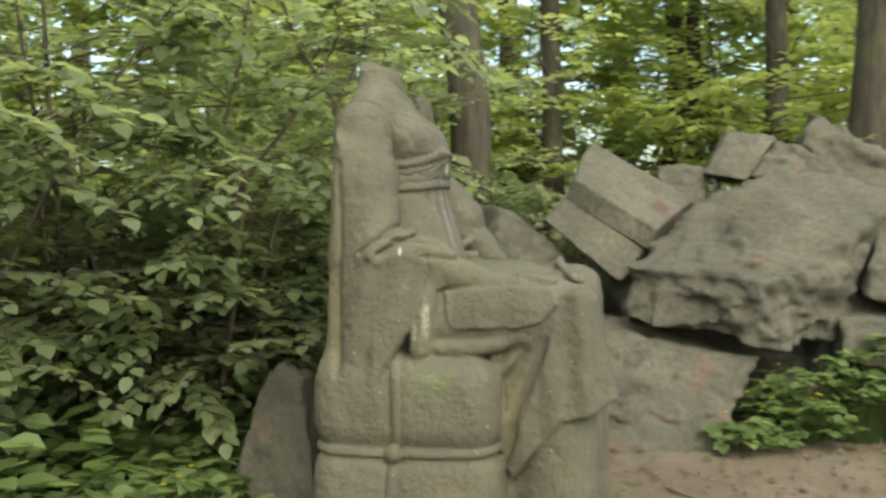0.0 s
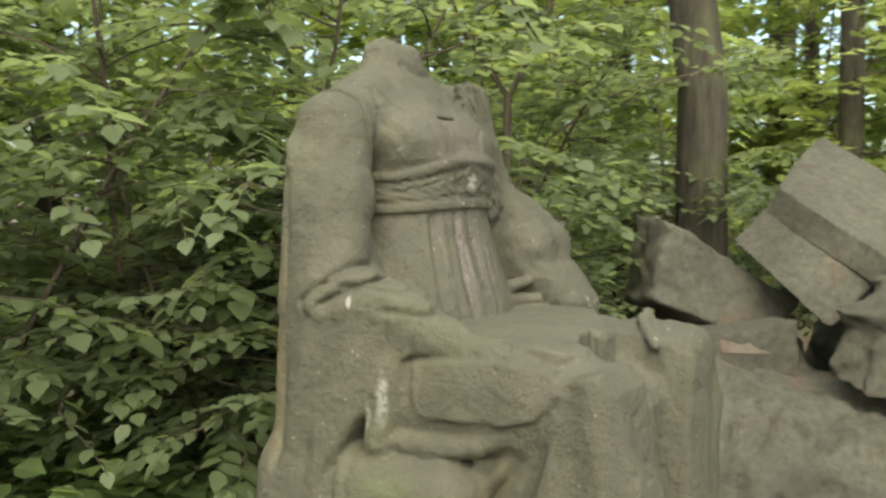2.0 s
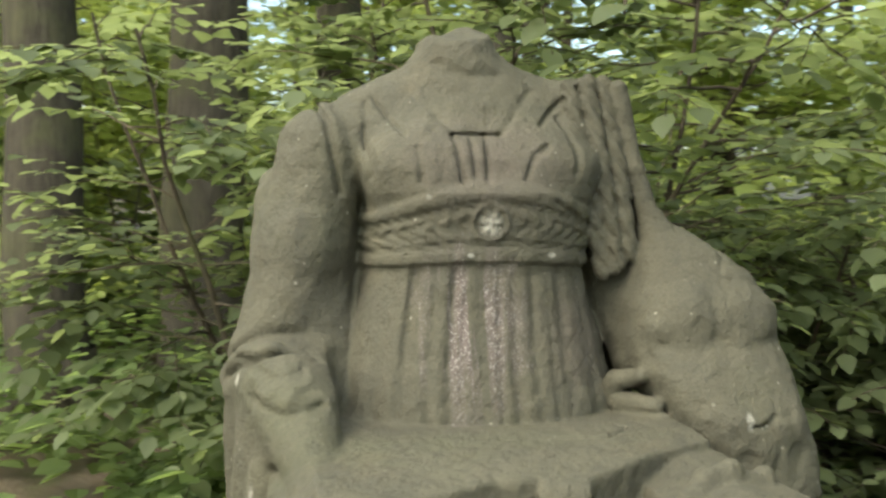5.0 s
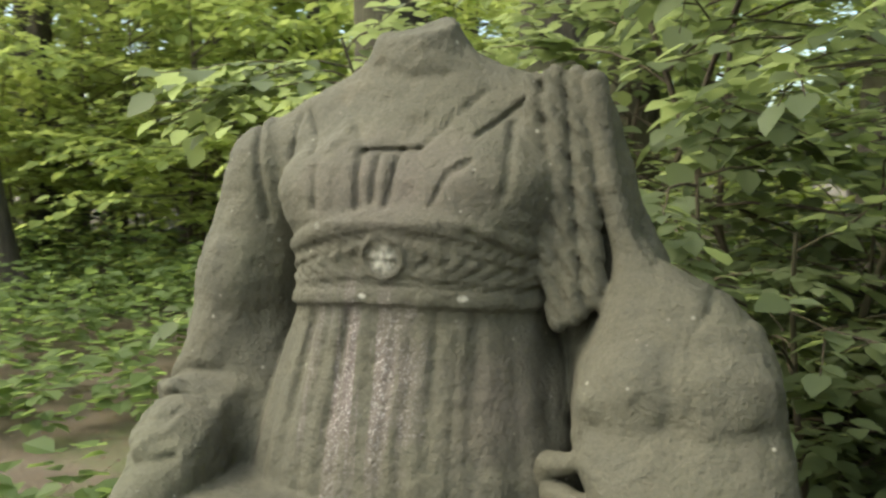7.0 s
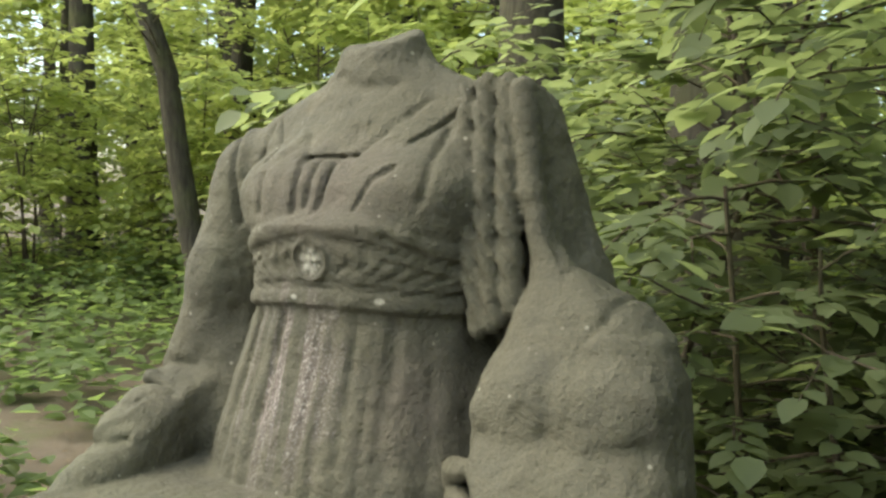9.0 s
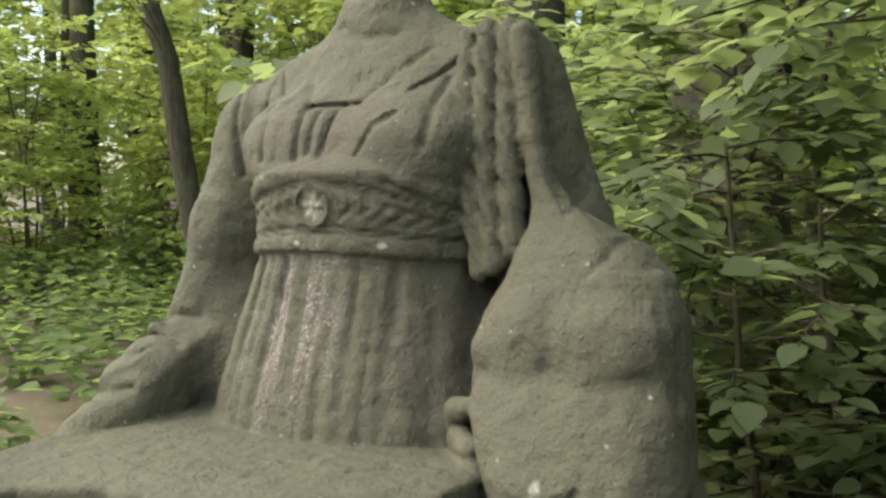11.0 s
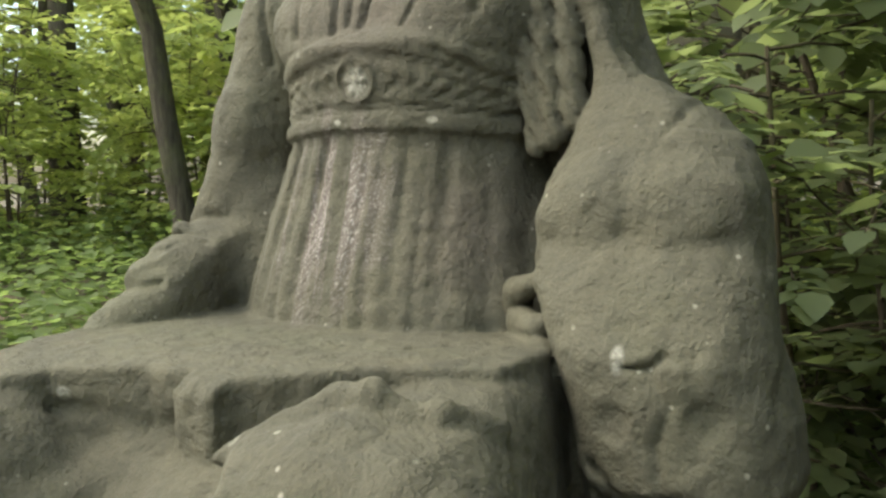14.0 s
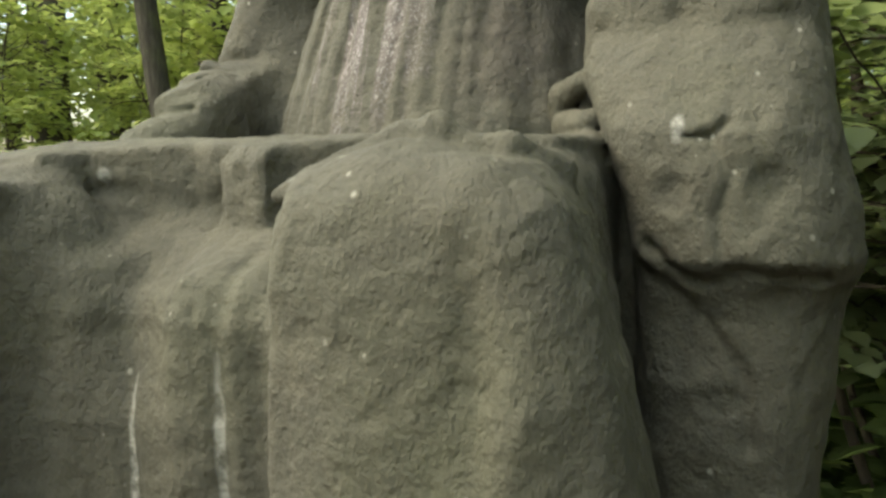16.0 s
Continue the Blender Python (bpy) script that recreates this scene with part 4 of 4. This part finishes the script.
def leaves_mesh(name, places, ways, ups, sizes, mat, fine=False):
    """Leaves, each folded along its midrib, at places, pointing along ways."""
    shape, faces = (LEAF_SHAPE, LEAF_FACES) if fine else (PLAIN_SHAPE, PLAIN_FACES)
    places, ways, ups = (np.asarray(a, float) for a in (places, ways, ups))
    ways = ways / np.linalg.norm(ways, axis=1, keepdims=True)
    across = np.cross(ways, ups)
    across /= np.linalg.norm(across, axis=1, keepdims=True) + 1e-9
    ups = np.cross(across, ways)
    sizes = np.asarray(sizes)[:, None, None]
    v = places[:, None] + sizes * (shape[None, :, 0:1] * across[:, None] + shape[None, :, 1:2] * ways[:, None] + shape[None, :, 2:3] * ups[:, None])
    first = np.arange(len(places))[:, None] * len(shape)
    quads = np.concatenate([first + np.array([f]) for f in faces])
    return mesh_from(name, v, quads, mat=mat, smooth=fine)


def tubes_mesh(name, lines, mat, sides=6):
    """Tapered tubes along lines of (points, first radius, last radius)."""
    verts, quads = [], []
    for pts, ra, rb in lines:
        pts = np.array(pts, float)
        start = len(verts)
        for n, p in enumerate(pts):
            way = pts[min(n + 1, len(pts) - 1)] - pts[max(n - 1, 0)]
            way = way / (np.linalg.norm(way) + 1e-9)
            a = np.cross(way, (0.31, 0.95, 0.1) if abs(way[2]) > 0.7 else (0, 0, 1))
            a /= np.linalg.norm(a)
            b = np.cross(way, a)
            r = ra + (rb - ra) * n / (len(pts) - 1)
            for k in range(sides):
                t = 2 * math.pi * k / sides
                verts.append(p + r * (math.cos(t) * a + math.sin(t) * b))
        for n in range(len(pts) - 1):
            for k in range(sides):
                o, q = start + n * sides + k, start + n * sides + (k + 1) % sides
                quads.append([o, q, q + sides, o + sides])
    return mesh_from(name, verts, quads, mat=mat)


def bent_line(rng, start, way, length, steps, wander, lift):
    pts, p, d = [np.array(start, float)], np.array(start, float), np.array(way, float)
    for _ in range(steps):
        d = d + rng.normal(0, wander, 3) + (0, 0, lift)
        d /= np.linalg.norm(d)
        p = p + d * length / steps
        pts.append(p)
    return pts


def grow(rng, stems, boughs, twigs, leaf, per_twig, low, bough_length, droop, wood=3):
    """Lines of wood and leaves for a shrub or the crown of a tree: level sprays of leaves along drooping twigs."""
    lines, places, ways, ups, sizes = [], [], [], [], []
    for pts, r0, r1 in stems:
        lines.append((pts, r0, r1))
        pts = np.array(pts)
        heights = pts[:, 2]
        for _ in range(boughs):
            t = rng.uniform(0.1, 1.0) * (len(pts) - 1)
            n = min(int(t), len(pts) - 2)
            p = pts[n] + (pts[n + 1] - pts[n]) * (t - n)
            if p[2] < low:
                continue
            a = rng.uniform(0, 2 * math.pi)
            share = 1.0 - 0.5 * (p[2] - heights[0]) / (heights[-1] - heights[0] + 1e-6)
            length = bough_length * share * rng.uniform(0.6, 1.2)
            bough = bent_line(rng, p, (math.cos(a), math.sin(a), rng.uniform(0.1, 0.6)), length, 6, 0.12, droop)
            lines.append((bough, 0.006 * bough_length, 0.002))
            bough = np.array(bough)
            for k in range(twigs):
                t = rng.uniform(0.25, 1.0) * 6 if k else 5.9
                m = min(int(t), 5)
                q = bough[m] + (bough[m + 1] - bough[m]) * (t - m)
                along = bough[m + 1] - bough[m]
                along /= np.linalg.norm(along)
                side = np.array([-along[1], along[0], 0]) * rng.choice([-1, 1])
                twig = bent_line(rng, q, along + side * rng.uniform(0.2, 1.1) + (0, 0, rng.uniform(-0.15, 0.15)), leaf * rng.uniform(3, 5.5), 4, 0.1, -0.06)
                if wood and k % wood == 0:
                    lines.append((twig, 0.0035, 0.0015))
                twig = np.array(twig)
                for j in range(per_twig):
                    s = (j + 0.6) / per_twig * 4
                    m2 = min(int(s), 3)
                    at = twig[m2] + (twig[m2 + 1] - twig[m2]) * (s - m2)
                    d = twig[m2 + 1] - twig[m2]
                    d /= np.linalg.norm(d)
                    lateral = np.array([-d[1], d[0], 0]) * (1 if j % 2 else -1)
                    w = d * 0.6 + lateral * (0.9 if j < per_twig - 1 else 0.1) + (0, 0, rng.uniform(-0.26, 0.08))
                    places.append(at)
                    ways.append(w)
                    ups.append((rng.normal(0, 0.22), rng.normal(0, 0.22), 1.0))
                    sizes.append(leaf * rng.uniform(0.6, 1.25))
    return lines, (places, ways, ups, sizes)


def shrub(name, seed, height, spread, leaf, boughs, at, label, count=5, thick=0.02, mat=None, low=0.25):
    rng = np.random.RandomState(seed)
    stems = []
    for n in range(count):
        a = 2 * math.pi * (n + rng.uniform(-0.3, 0.3)) / count
        lean = rng.uniform(0.15, 0.5)
        stems.append((bent_line(rng, (0.08 * math.cos(a), 0.08 * math.sin(a), -0.05), (lean * math.cos(a), lean * math.sin(a), 1), height * rng.uniform(0.75, 1.05), 9, 0.07, 0.02), thick, 0.006))
    lines, data = grow(rng, stems, boughs, 7, leaf, 7, low, spread, -0.06, 4 if mat is None else 0)
    top = thing(name, at, label, name, name + "s round the clearing")
    mesh_part("branchwork", tubes_mesh("branchwork", lines, TWIG, 4), top, kind="stuff")
    mesh_part("foliage", leaves_mesh("foliage", *data, mat or LEAF, mat is None), top, kind="stuff")
    return top


def tree(name, seed, height, radius, low, leaf, boughs, twigs, spread, at, label, lean=(0, 0), mat=None):
    rng = np.random.RandomState(seed)
    pts = [np.array([lean[0] * k / 12 * height + 0.05 * rng.normal(), lean[1] * k / 12 * height + 0.05 * rng.normal(), -0.15 + height * k / 12]) for k in range(13)]
    lines, data = grow(rng, [(pts, radius, radius * 0.35)], boughs, twigs, leaf, 8, low, spread, -0.03, 0)
    pts0 = np.array(pts)
    flare = [(np.array([*pts0[0][:2], -0.1]), np.array([*pts0[0][:2], 0.5]))]
    top = thing(name, at, label, "tree", "trees of the wood")
    mesh_part("trunk", tubes_mesh("trunk", [lines[0], ([flare[0][0], flare[0][1]], radius * 1.35, radius * 0.98)], BARK, 14), top)
    mesh_part("branchwork", tubes_mesh("branchwork", lines[1:], TWIG, 3), top, kind="stuff")
    mesh_part("crown", leaves_mesh("crown", *data, mat or LEAF_FAR), top, kind="stuff")
    return top


def forked_sapling():
    """A slender tree that forks at head height, with one long bough to the side."""
    rng = np.random.RandomState(17)
    stem = [np.array(p) for p in ((2.58, 2.95, -0.05), (2.62, 2.97, 0.5), (2.63, 2.98, 1.0), (2.65, 2.99, 1.45), (2.656, 2.99, 1.86))]
    fork = stem[-1]
    wide = [fork + d for d in ((0, 0, -0.03), (0.16, -0.15, 0.36), (0.3, -0.2, 0.85), (0.35, -0.3, 1.5), (0.5, -0.3, 2.3))]
    slim = [fork + d for d in ((0, 0, -0.03), (-0.2, 0.19, 0.36), (-0.32, 0.3, 0.8), (-0.3, 0.42, 1.5), (-0.4, 0.5, 2.2))]
    bough = [np.array(p) for p in ((2.65, 2.99, 1.28), (2.79, 2.77, 1.62), (2.95, 2.5, 1.84), (3.2, 2.09, 1.97), (3.5, 1.75, 2.02))]
    lines, data = grow(rng, [(wide, 0.017, 0.008), (slim, 0.017, 0.008)], 26, 7, 0.075, 7, 2.0, 0.9, -0.05, 3)
    more, extra = grow(rng, [(bough, 0.009, 0.004)], 9, 5, 0.07, 7, 1.6, 0.45, -0.05, 3)
    data = tuple(a + b for a, b in zip(data, extra))
    top = thing("sapling", pose(0, 0, 0), "slender forked sapling with sprays of green leaves", "tree")
    mesh_part("trunk", tubes_mesh("trunk", [(stem, 0.03, 0.022)], TWIG, 8), top)
    mesh_part("branchwork", tubes_mesh("branchwork", lines + more, TWIG, 5), top, kind="stuff")
    mesh_part("foliage", leaves_mesh("foliage", *data, LEAF, True), top, kind="stuff")


def place_woods():
    rng = np.random.RandomState(5)
    said = "green shrub with broad toothed leaves in level sprays"
    kinds = [shrub("shrub", 11 + n, h, s, leaf, b, pose(x, y, 0, 0, 0, 40 * n), said, low=0.4)
             for n, (h, s, b, leaf, x, y) in enumerate([(2.5, 0.85, 27, 0.08, -0.1, 3.95), (2.8, 1.0, 28, 0.07, 0.85, 3.65), (1.5, 0.7, 30, 0.06, 1.85, 2.8)])]
    spots = [(3.3, 3.7, 0), (4.6, 1.4, 2), (5.2, 3.0, 1), (5.4, -0.6, 2), (0.75, 3.0, 2), (1.45, 3.35, 2)]
    for x, y, n in spots:
        s = rng.uniform(0.9, 1.2)
        copy_thing(kinds[n], pose(x, y, 0, 0, 0, rng.uniform(0, 360)) @ Matrix.Diagonal((s, s, s, 1)))
    forked_sapling()
    said = "tall thicket of young trees with light green leaves"
    thick = [shrub("thicket", 51 + n, 4.6, 1.9, 0.15, 17, pose(x, y, 0), said, 4, 0.025, LEAF_FAR, 0.15)
             for n, (x, y) in enumerate([(7.5, 4.6), (-4.5, 10.0)])]
    for n in range(32):
        a = radians(-52 + 6.4 * n + rng.uniform(-3, 3))
        r = rng.uniform(8.5, 13) if n % 2 else rng.uniform(13, 21)
        x, y = r * math.cos(a), 1.5 + r * math.sin(a)
        s = rng.uniform(0.8, 1.3)
        copy_thing(thick[n % 2], pose(x, y, 0, 0, 0, rng.uniform(0, 360)) @ Matrix.Diagonal((s, s, s, 1)))
    # The five at negative y stand unseen behind the camera, screening off sky light.
    for x, y, n, s in ((-2.6, 8.8, 0, 0.5), (-9.5, 10.6, 1, 0.5), (-6.8, 12.5, 0, 0.6), (-1.6, 9.0, 0, 0.8),
                       (7.0, -14.5, 0, 1.2), (1.0, -16.5, 1, 1.2), (-5.5, -15.0, 0, 1.2), (10.0, -9.5, 1, 1.1), (-13.0, -10.0, 0, 1.2)):
        copy_thing(thick[n], pose(x, y, 0, 0, 0, rng.uniform(0, 360)) @ Matrix.Diagonal((s, s, s, 1)))
    bark = "tree with grey furrowed bark and light green crown"
    near = [tree("tree", 31, 13, 0.19, 4.6, 0.155, 15, 8, 2.2, pose(4.45, 2.45, 0), "tall " + bark),
            tree("tree", 32, 12, 0.15, 2.6, 0.135, 40, 8, 2.4, pose(-6.67, 8.68, 0), "slim dark leaning tree with light green crown", (-0.17, -0.09)),
            tree("tree", 33, 14, 0.32, 5.0, 0.165, 15, 8, 2.4, pose(-0.65, 7.2, 0), "thick " + bark)]
    full = tree("tree", 34, 12, 0.18, 1.6, 0.155, 58, 9, 2.6, pose(9.5, 6.5, 0), "young tree with light green leaves down to the ground")
    # Those at y -12 and beyond are out of view, added to block sky light.
    for x, y, n, s in ((7.2, -1.5, 2, 1.25), (0.1, 5.0, 0, 0.75), (-1.6, 6.3, 2, 0.8), (1.6, 7.8, 0, 1.0), (-9.0, 12.0, 0, 1.1), (-11.5, 11.0, 2, 0.8), (-5.4, 13.5, 0, 0.8), (-9.8, 6.5, 0, 1.0), (5.0, -13.0, 0, 1.1), (-2.5, -14.0, 2, 1.0), (-10.0, -12.0, 0, 1.1), (9.5, -15.0, 2, 1.1), (-6.0, -18.0, 0, 1.2), (1.5, -18.5, 2, 1.2)):
        copy_thing(near[n], pose(x, y, 0, 0, 0, rng.uniform(0, 360)) @ Matrix.Diagonal((s, s, s, 1)))
    for x, y, s in ((13, 0.5, 1.0), (15, -3.0, 1.1), (14, 3.5, 0.9), (19, 1.5, 1.2), (17, 6.0, 1.1), (21, -2.5, 1.2), (11.5, -3.6, 0.8), (16, 9.5, 1.0)):
        copy_thing(full, pose(x, y, 0, 0, 0, rng.uniform(0, 360)) @ Matrix.Diagonal((s, s, s, 1)))
    for x, y, s in ((-8.6, 11.4, 0.75), (-5.0, 11.6, 0.7), (-7.5, 14.5, 1.0), (-11, 14, 1.1), (-14, 10.5, 1.0), (-4.5, 16, 1.1), (-16, 14.5, 1.2), (-9.5, 18, 1.2), (-1.5, 15, 1.1), (11.0, 5.5, 1.0), (10.5, -0.8, 1.0), (-12.5, 18.5, 1.2), (9.5, 2.2, 0.9), (5.5, 11, 1.0)):
        copy_thing(full, pose(x, y, 0, 0, 0, rng.uniform(0, 360)) @ Matrix.Diagonal((s, s, s, 1)))
    for x, y, k in ((-7, 19, 0), (-12, 21, 1), (-17, 18, 0), (-10, 16, 1), (-19, 13, 1), (-14, 25, 0), (-4, 20, 1), (-21, 22, 0), (-16, 9, 0)):
        copy_thing(thick[k], pose(x, y, 0, 0, 0, rng.uniform(0, 360)) @ Matrix.Diagonal((1.7, 1.7, 1.7, 1)))
    for n in range(46):
        a = radians(-35 + 4.2 * n + rng.uniform(-2, 2))
        r = rng.uniform(26, 34) if n % 2 else rng.uniform(34, 46)
        s = rng.uniform(1.4, 1.9)
        copy_thing(full, pose(r * math.cos(a), 1.5 + r * math.sin(a), 0, 0, 0, rng.uniform(0, 360)) @ Matrix.Diagonal((s, s, s, 1)))
    for n in range(28):
        a = radians(-58 + 7.6 * n + rng.uniform(-3, 3))
        r = rng.uniform(11, 20) if n % 2 and n < 19 else rng.uniform(22, 34)
        x, y = r * math.cos(a), 1.5 + r * math.sin(a)
        s = rng.uniform(0.8, 1.3)
        copy_thing((near[0], full, near[2], full)[n % 4], pose(x, y, 0, 0, 0, rng.uniform(0, 360)) @ Matrix.Diagonal((s, s, s, 1)))


place_woods()


def herb_layer():
    """Low leafy plants that cover the ground beneath the shrubs."""
    rng = np.random.RandomState(9)
    places, ways, ups, sizes = [], [], [], []
    for _ in range(6600):
        x, y = rng.uniform(-12, 6), rng.uniform(2.7, 12)
        near = rng.rand() < 0.5
        if near:
            x, y = rng.uniform(-0.9, 4.5), rng.uniform(2.65, 4.6)
        if -6.5 < x < -1.2 and 3.5 < y < 4.5 + 0.3 * math.sin(2 * x):
            continue
        h = rng.uniform(0.06, 0.2) if near else rng.uniform(0.1, 0.45) + max(0.0, y - 5.5) * 0.16 * rng.rand()
        for k in range(9):
            a = rng.uniform(0, 2 * math.pi)
            places.append((x + 0.05 * math.cos(a), y + 0.05 * math.sin(a), h * rng.uniform(0.5, 1.1)))
            ways.append((math.cos(a), math.sin(a), rng.uniform(-0.3, 0.3)))
            ups.append((0.2 * rng.normal(), 0.2 * rng.normal(), 1))
            sizes.append(rng.uniform(0.05, 0.1) * (1 if near else 1.5))
    tagged(new("ground_cover", leaves_mesh("ground_cover", places, ways, ups, sizes, HERB)), "low bright green nettles and herbs covering the soil", "undergrowth", kind="stuff")


herb_layer()


def overhanging_branch():
    """A long thin bough that reaches over the statue and lets a spray hang beside the neck."""
    rng = np.random.RandomState(3)
    line = [np.array(p) for p in ((0.1, 4.95, 2.5), (0.25, 3.9, 2.75), (0.35, 2.9, 2.6), (0.36, 2.1, 2.2), (0.30, 1.74, 1.82), (0.235, 1.60, 1.655))]
    places, ways, ups, sizes = [], [], [], []
    for k in range(26):
        t = 2.0 + 3.0 * k / 25
        n = min(int(t), 4)
        p = line[n] + (line[n + 1] - line[n]) * (t - n)
        side = 1 if k % 2 else -1
        places.append(p)
        ways.append((side * 0.8 + 0.2 * rng.normal(), -0.45 + 0.2 * rng.normal(), -0.35 + 0.2 * rng.normal()))
        ups.append((0.25 * rng.normal(), -0.2, 1))
        sizes.append(rng.uniform(0.055, 0.085))
    top = thing("overhanging_branch", pose(0, 0, 0), "thin bough with green leaves hanging over the statue", "branch")
    mesh_part("twig", tubes_mesh("twig", [(line, 0.016, 0.003)], TWIG), top)
    mesh_part("foliage", leaves_mesh("foliage", places, ways, ups, sizes, LEAF, True), top, kind="stuff")


overhanging_branch()


def celandine(seed, height, spread, count):
    """A low plant with lobed leaves on thin stalks and a few yellow flowers."""
    rng = np.random.RandomState(seed)
    stalks, places, ways, ups, sizes, heads = [], [], [], [], [], []
    for _ in range(count):
        a, r = rng.uniform(0, 2 * math.pi), spread * math.sqrt(rng.rand())
        h = height * rng.uniform(0.35, 1.0) * (1.1 - 0.5 * r / spread)
        tip = np.array([r * math.cos(a), r * math.sin(a), h])
        stalks.append(([np.array([0.3 * tip[0], 0.3 * tip[1], -0.03]), np.array([0.7 * tip[0], 0.7 * tip[1], 0.6 * h]), tip], 0.004, 0.002))
        b = rng.uniform(0, 2 * math.pi)
        for k in range(5):
            c = b + (k - 2) * 0.7
            places.append(tip)
            ways.append((math.cos(c), math.sin(c), rng.uniform(-0.35, 0.2)))
            ups.append((0.3 * rng.normal(), 0.3 * rng.normal(), 1))
            sizes.append(rng.uniform(0.045, 0.075))
        if rng.rand() < 0.06:
            heads.append(tip + (0, 0, 0.05))
    return tubes_mesh("stalks", stalks, HERB, 3), leaves_mesh("foliage", places, ways, ups, sizes, HERB, True), heads


def flower_mesh(heads):
    places, ways, ups, sizes = [], [], [], []
    for p in heads:
        for k in range(4):
            a = math.pi / 2 * k + p[0] * 9
            places.append(p)
            ways.append((math.cos(a), math.sin(a), 0.3))
            ups.append((0, 0, 1))
            sizes.append(0.012)
    return leaves_mesh("blossom", places, ways, ups, sizes, YELLOW)


def place_celandine():
    for n, (x, y, z, h, r, count) in enumerate([(1.30, 0.55, 0.0, 0.22, 0.24, 46), (1.45, 0.25, 0.0, 0.36, 0.28, 60), (1.50, 0.02, 0.0, 0.5, 0.26, 60), (1.62, -0.22, 0.0, 0.62, 0.3, 70),
                                               (1.55, -0.5, 0.0, 0.55, 0.3, 60), (1.55, 0.3, 0.0, 0.45, 0.2, 40), (-0.25, 2.55, 0.0, 0.2, 0.22, 40), (0.2, 2.75, 0.0, 0.22, 0.2, 30)]):
        stalks, foliage, heads = celandine(60 + n, h, r, count)
        top = thing("celandine_plant", pose(x, y, z), "leafy celandine with lobed leaves and small yellow flowers", "plant", "plants at the foot of the rubble")
        mesh_part("stalkwork", stalks, top, kind="stuff")
        mesh_part("foliage", foliage, top, kind="stuff")
        if heads:
            mesh_part("blossom", flower_mesh(heads), top, "small yellow petals", "stuff")


place_celandine()


def litter():
    """Dry leaves and sticks on the soil, and crumbs in the hollows of the lap."""
    rng = np.random.RandomState(12)
    places, ways, ups, sizes = [], [], [], []
    for _ in range(2600):
        x, y = rng.uniform(-5, 4), rng.uniform(-2, 6)
        if rng.rand() < 0.4:
            x, y = rng.uniform(0.4, 2.2), rng.uniform(-1.0, 1.3)
        a = rng.uniform(0, 6.3)
        places.append((x, y, 0.012 + 0.03 * rng.rand()))
        ways.append((math.cos(a), math.sin(a), 0.2 * rng.normal()))
        ups.append((0.3 * rng.normal(), 0.3 * rng.normal(), 1))
        sizes.append(rng.uniform(0.012, 0.036))
    tagged(new("leaf_litter", leaves_mesh("leaf_litter", places, ways, ups, sizes, DRY)), "brown dry leaves scattered on the soil", "leaf litter", kind="stuff")
    sticks = []
    for _ in range(160):
        x, y, a, l = rng.uniform(-3, 2.4), rng.uniform(-1.5, 4), rng.uniform(0, 6.3), rng.uniform(0.06, 0.3)
        sticks.append(([(x, y, 0.015), (x + l / 2 * math.cos(a), y + l / 2 * math.sin(a), 0.02), (x + l * math.cos(a + 0.1), y + l * math.sin(a + 0.1), 0.014)], 0.005, 0.003))
    tagged(new("fallen_twigs", tubes_mesh("fallen_twigs", sticks, TWIG, 4)), "thin dry sticks lying on the soil", "fallen twigs", kind="stuff")


litter()


def brick_stump():
    """A low remnant of a brick wall behind the statue, brick by brick."""
    rng = np.random.RandomState(4)
    top = thing("brick_wall_remnant", pose(1.45, 1.90, 0, 0, 0, -59), "crumbling remnant of a red brick wall with pale mortar", "brick wall")
    low, high = [(0, 0.02, -0.05), (0.8, 0.02, -0.05), (0.8, 0.25, -0.05), (0, 0.25, -0.05)], [(0.05, 0.03, 0.62), (0.78, 0.03, 0.78), (0.78, 0.24, 0.76), (0.04, 0.24, 0.66)]
    mesh_part("mortar", rubble_mesh("mortar", low + high, 18, 0.018, 77, CONCRETE), top)
    bm = bmesh.new()
    bmesh.ops.create_cube(bm, size=1)
    bmesh.ops.scale(bm, vec=(0.24, 0.115, 0.068), verts=bm.verts)
    bmesh.ops.bevel(bm, geom=bm.edges[:], offset=0.007, segments=1, affect="EDGES")
    for v in bm.verts:
        v.co += Vector((rng.normal(0, 0.006), rng.normal(0, 0.005), rng.normal(0, 0.004)))
    brick = bpy.data.meshes.new("brick")
    bm.to_mesh(brick)
    bm.free()
    brick.materials.append(BRICK)
    for row in range(10):
        for col in range(3):
            if rng.rand() < 0.4 + 0.12 * max(0, row - 5):
                continue
            ob = mesh_part("brick", brick, top)
            ob.matrix_basis = pose(0.12 + 0.252 * col + (0.12 if row % 2 else 0) - 0.05, 0.068 + rng.normal(0, 0.008), 0.03 + 0.079 * row, rng.normal(0, 4), rng.normal(0, 4), rng.normal(0, 8))


brick_stump()
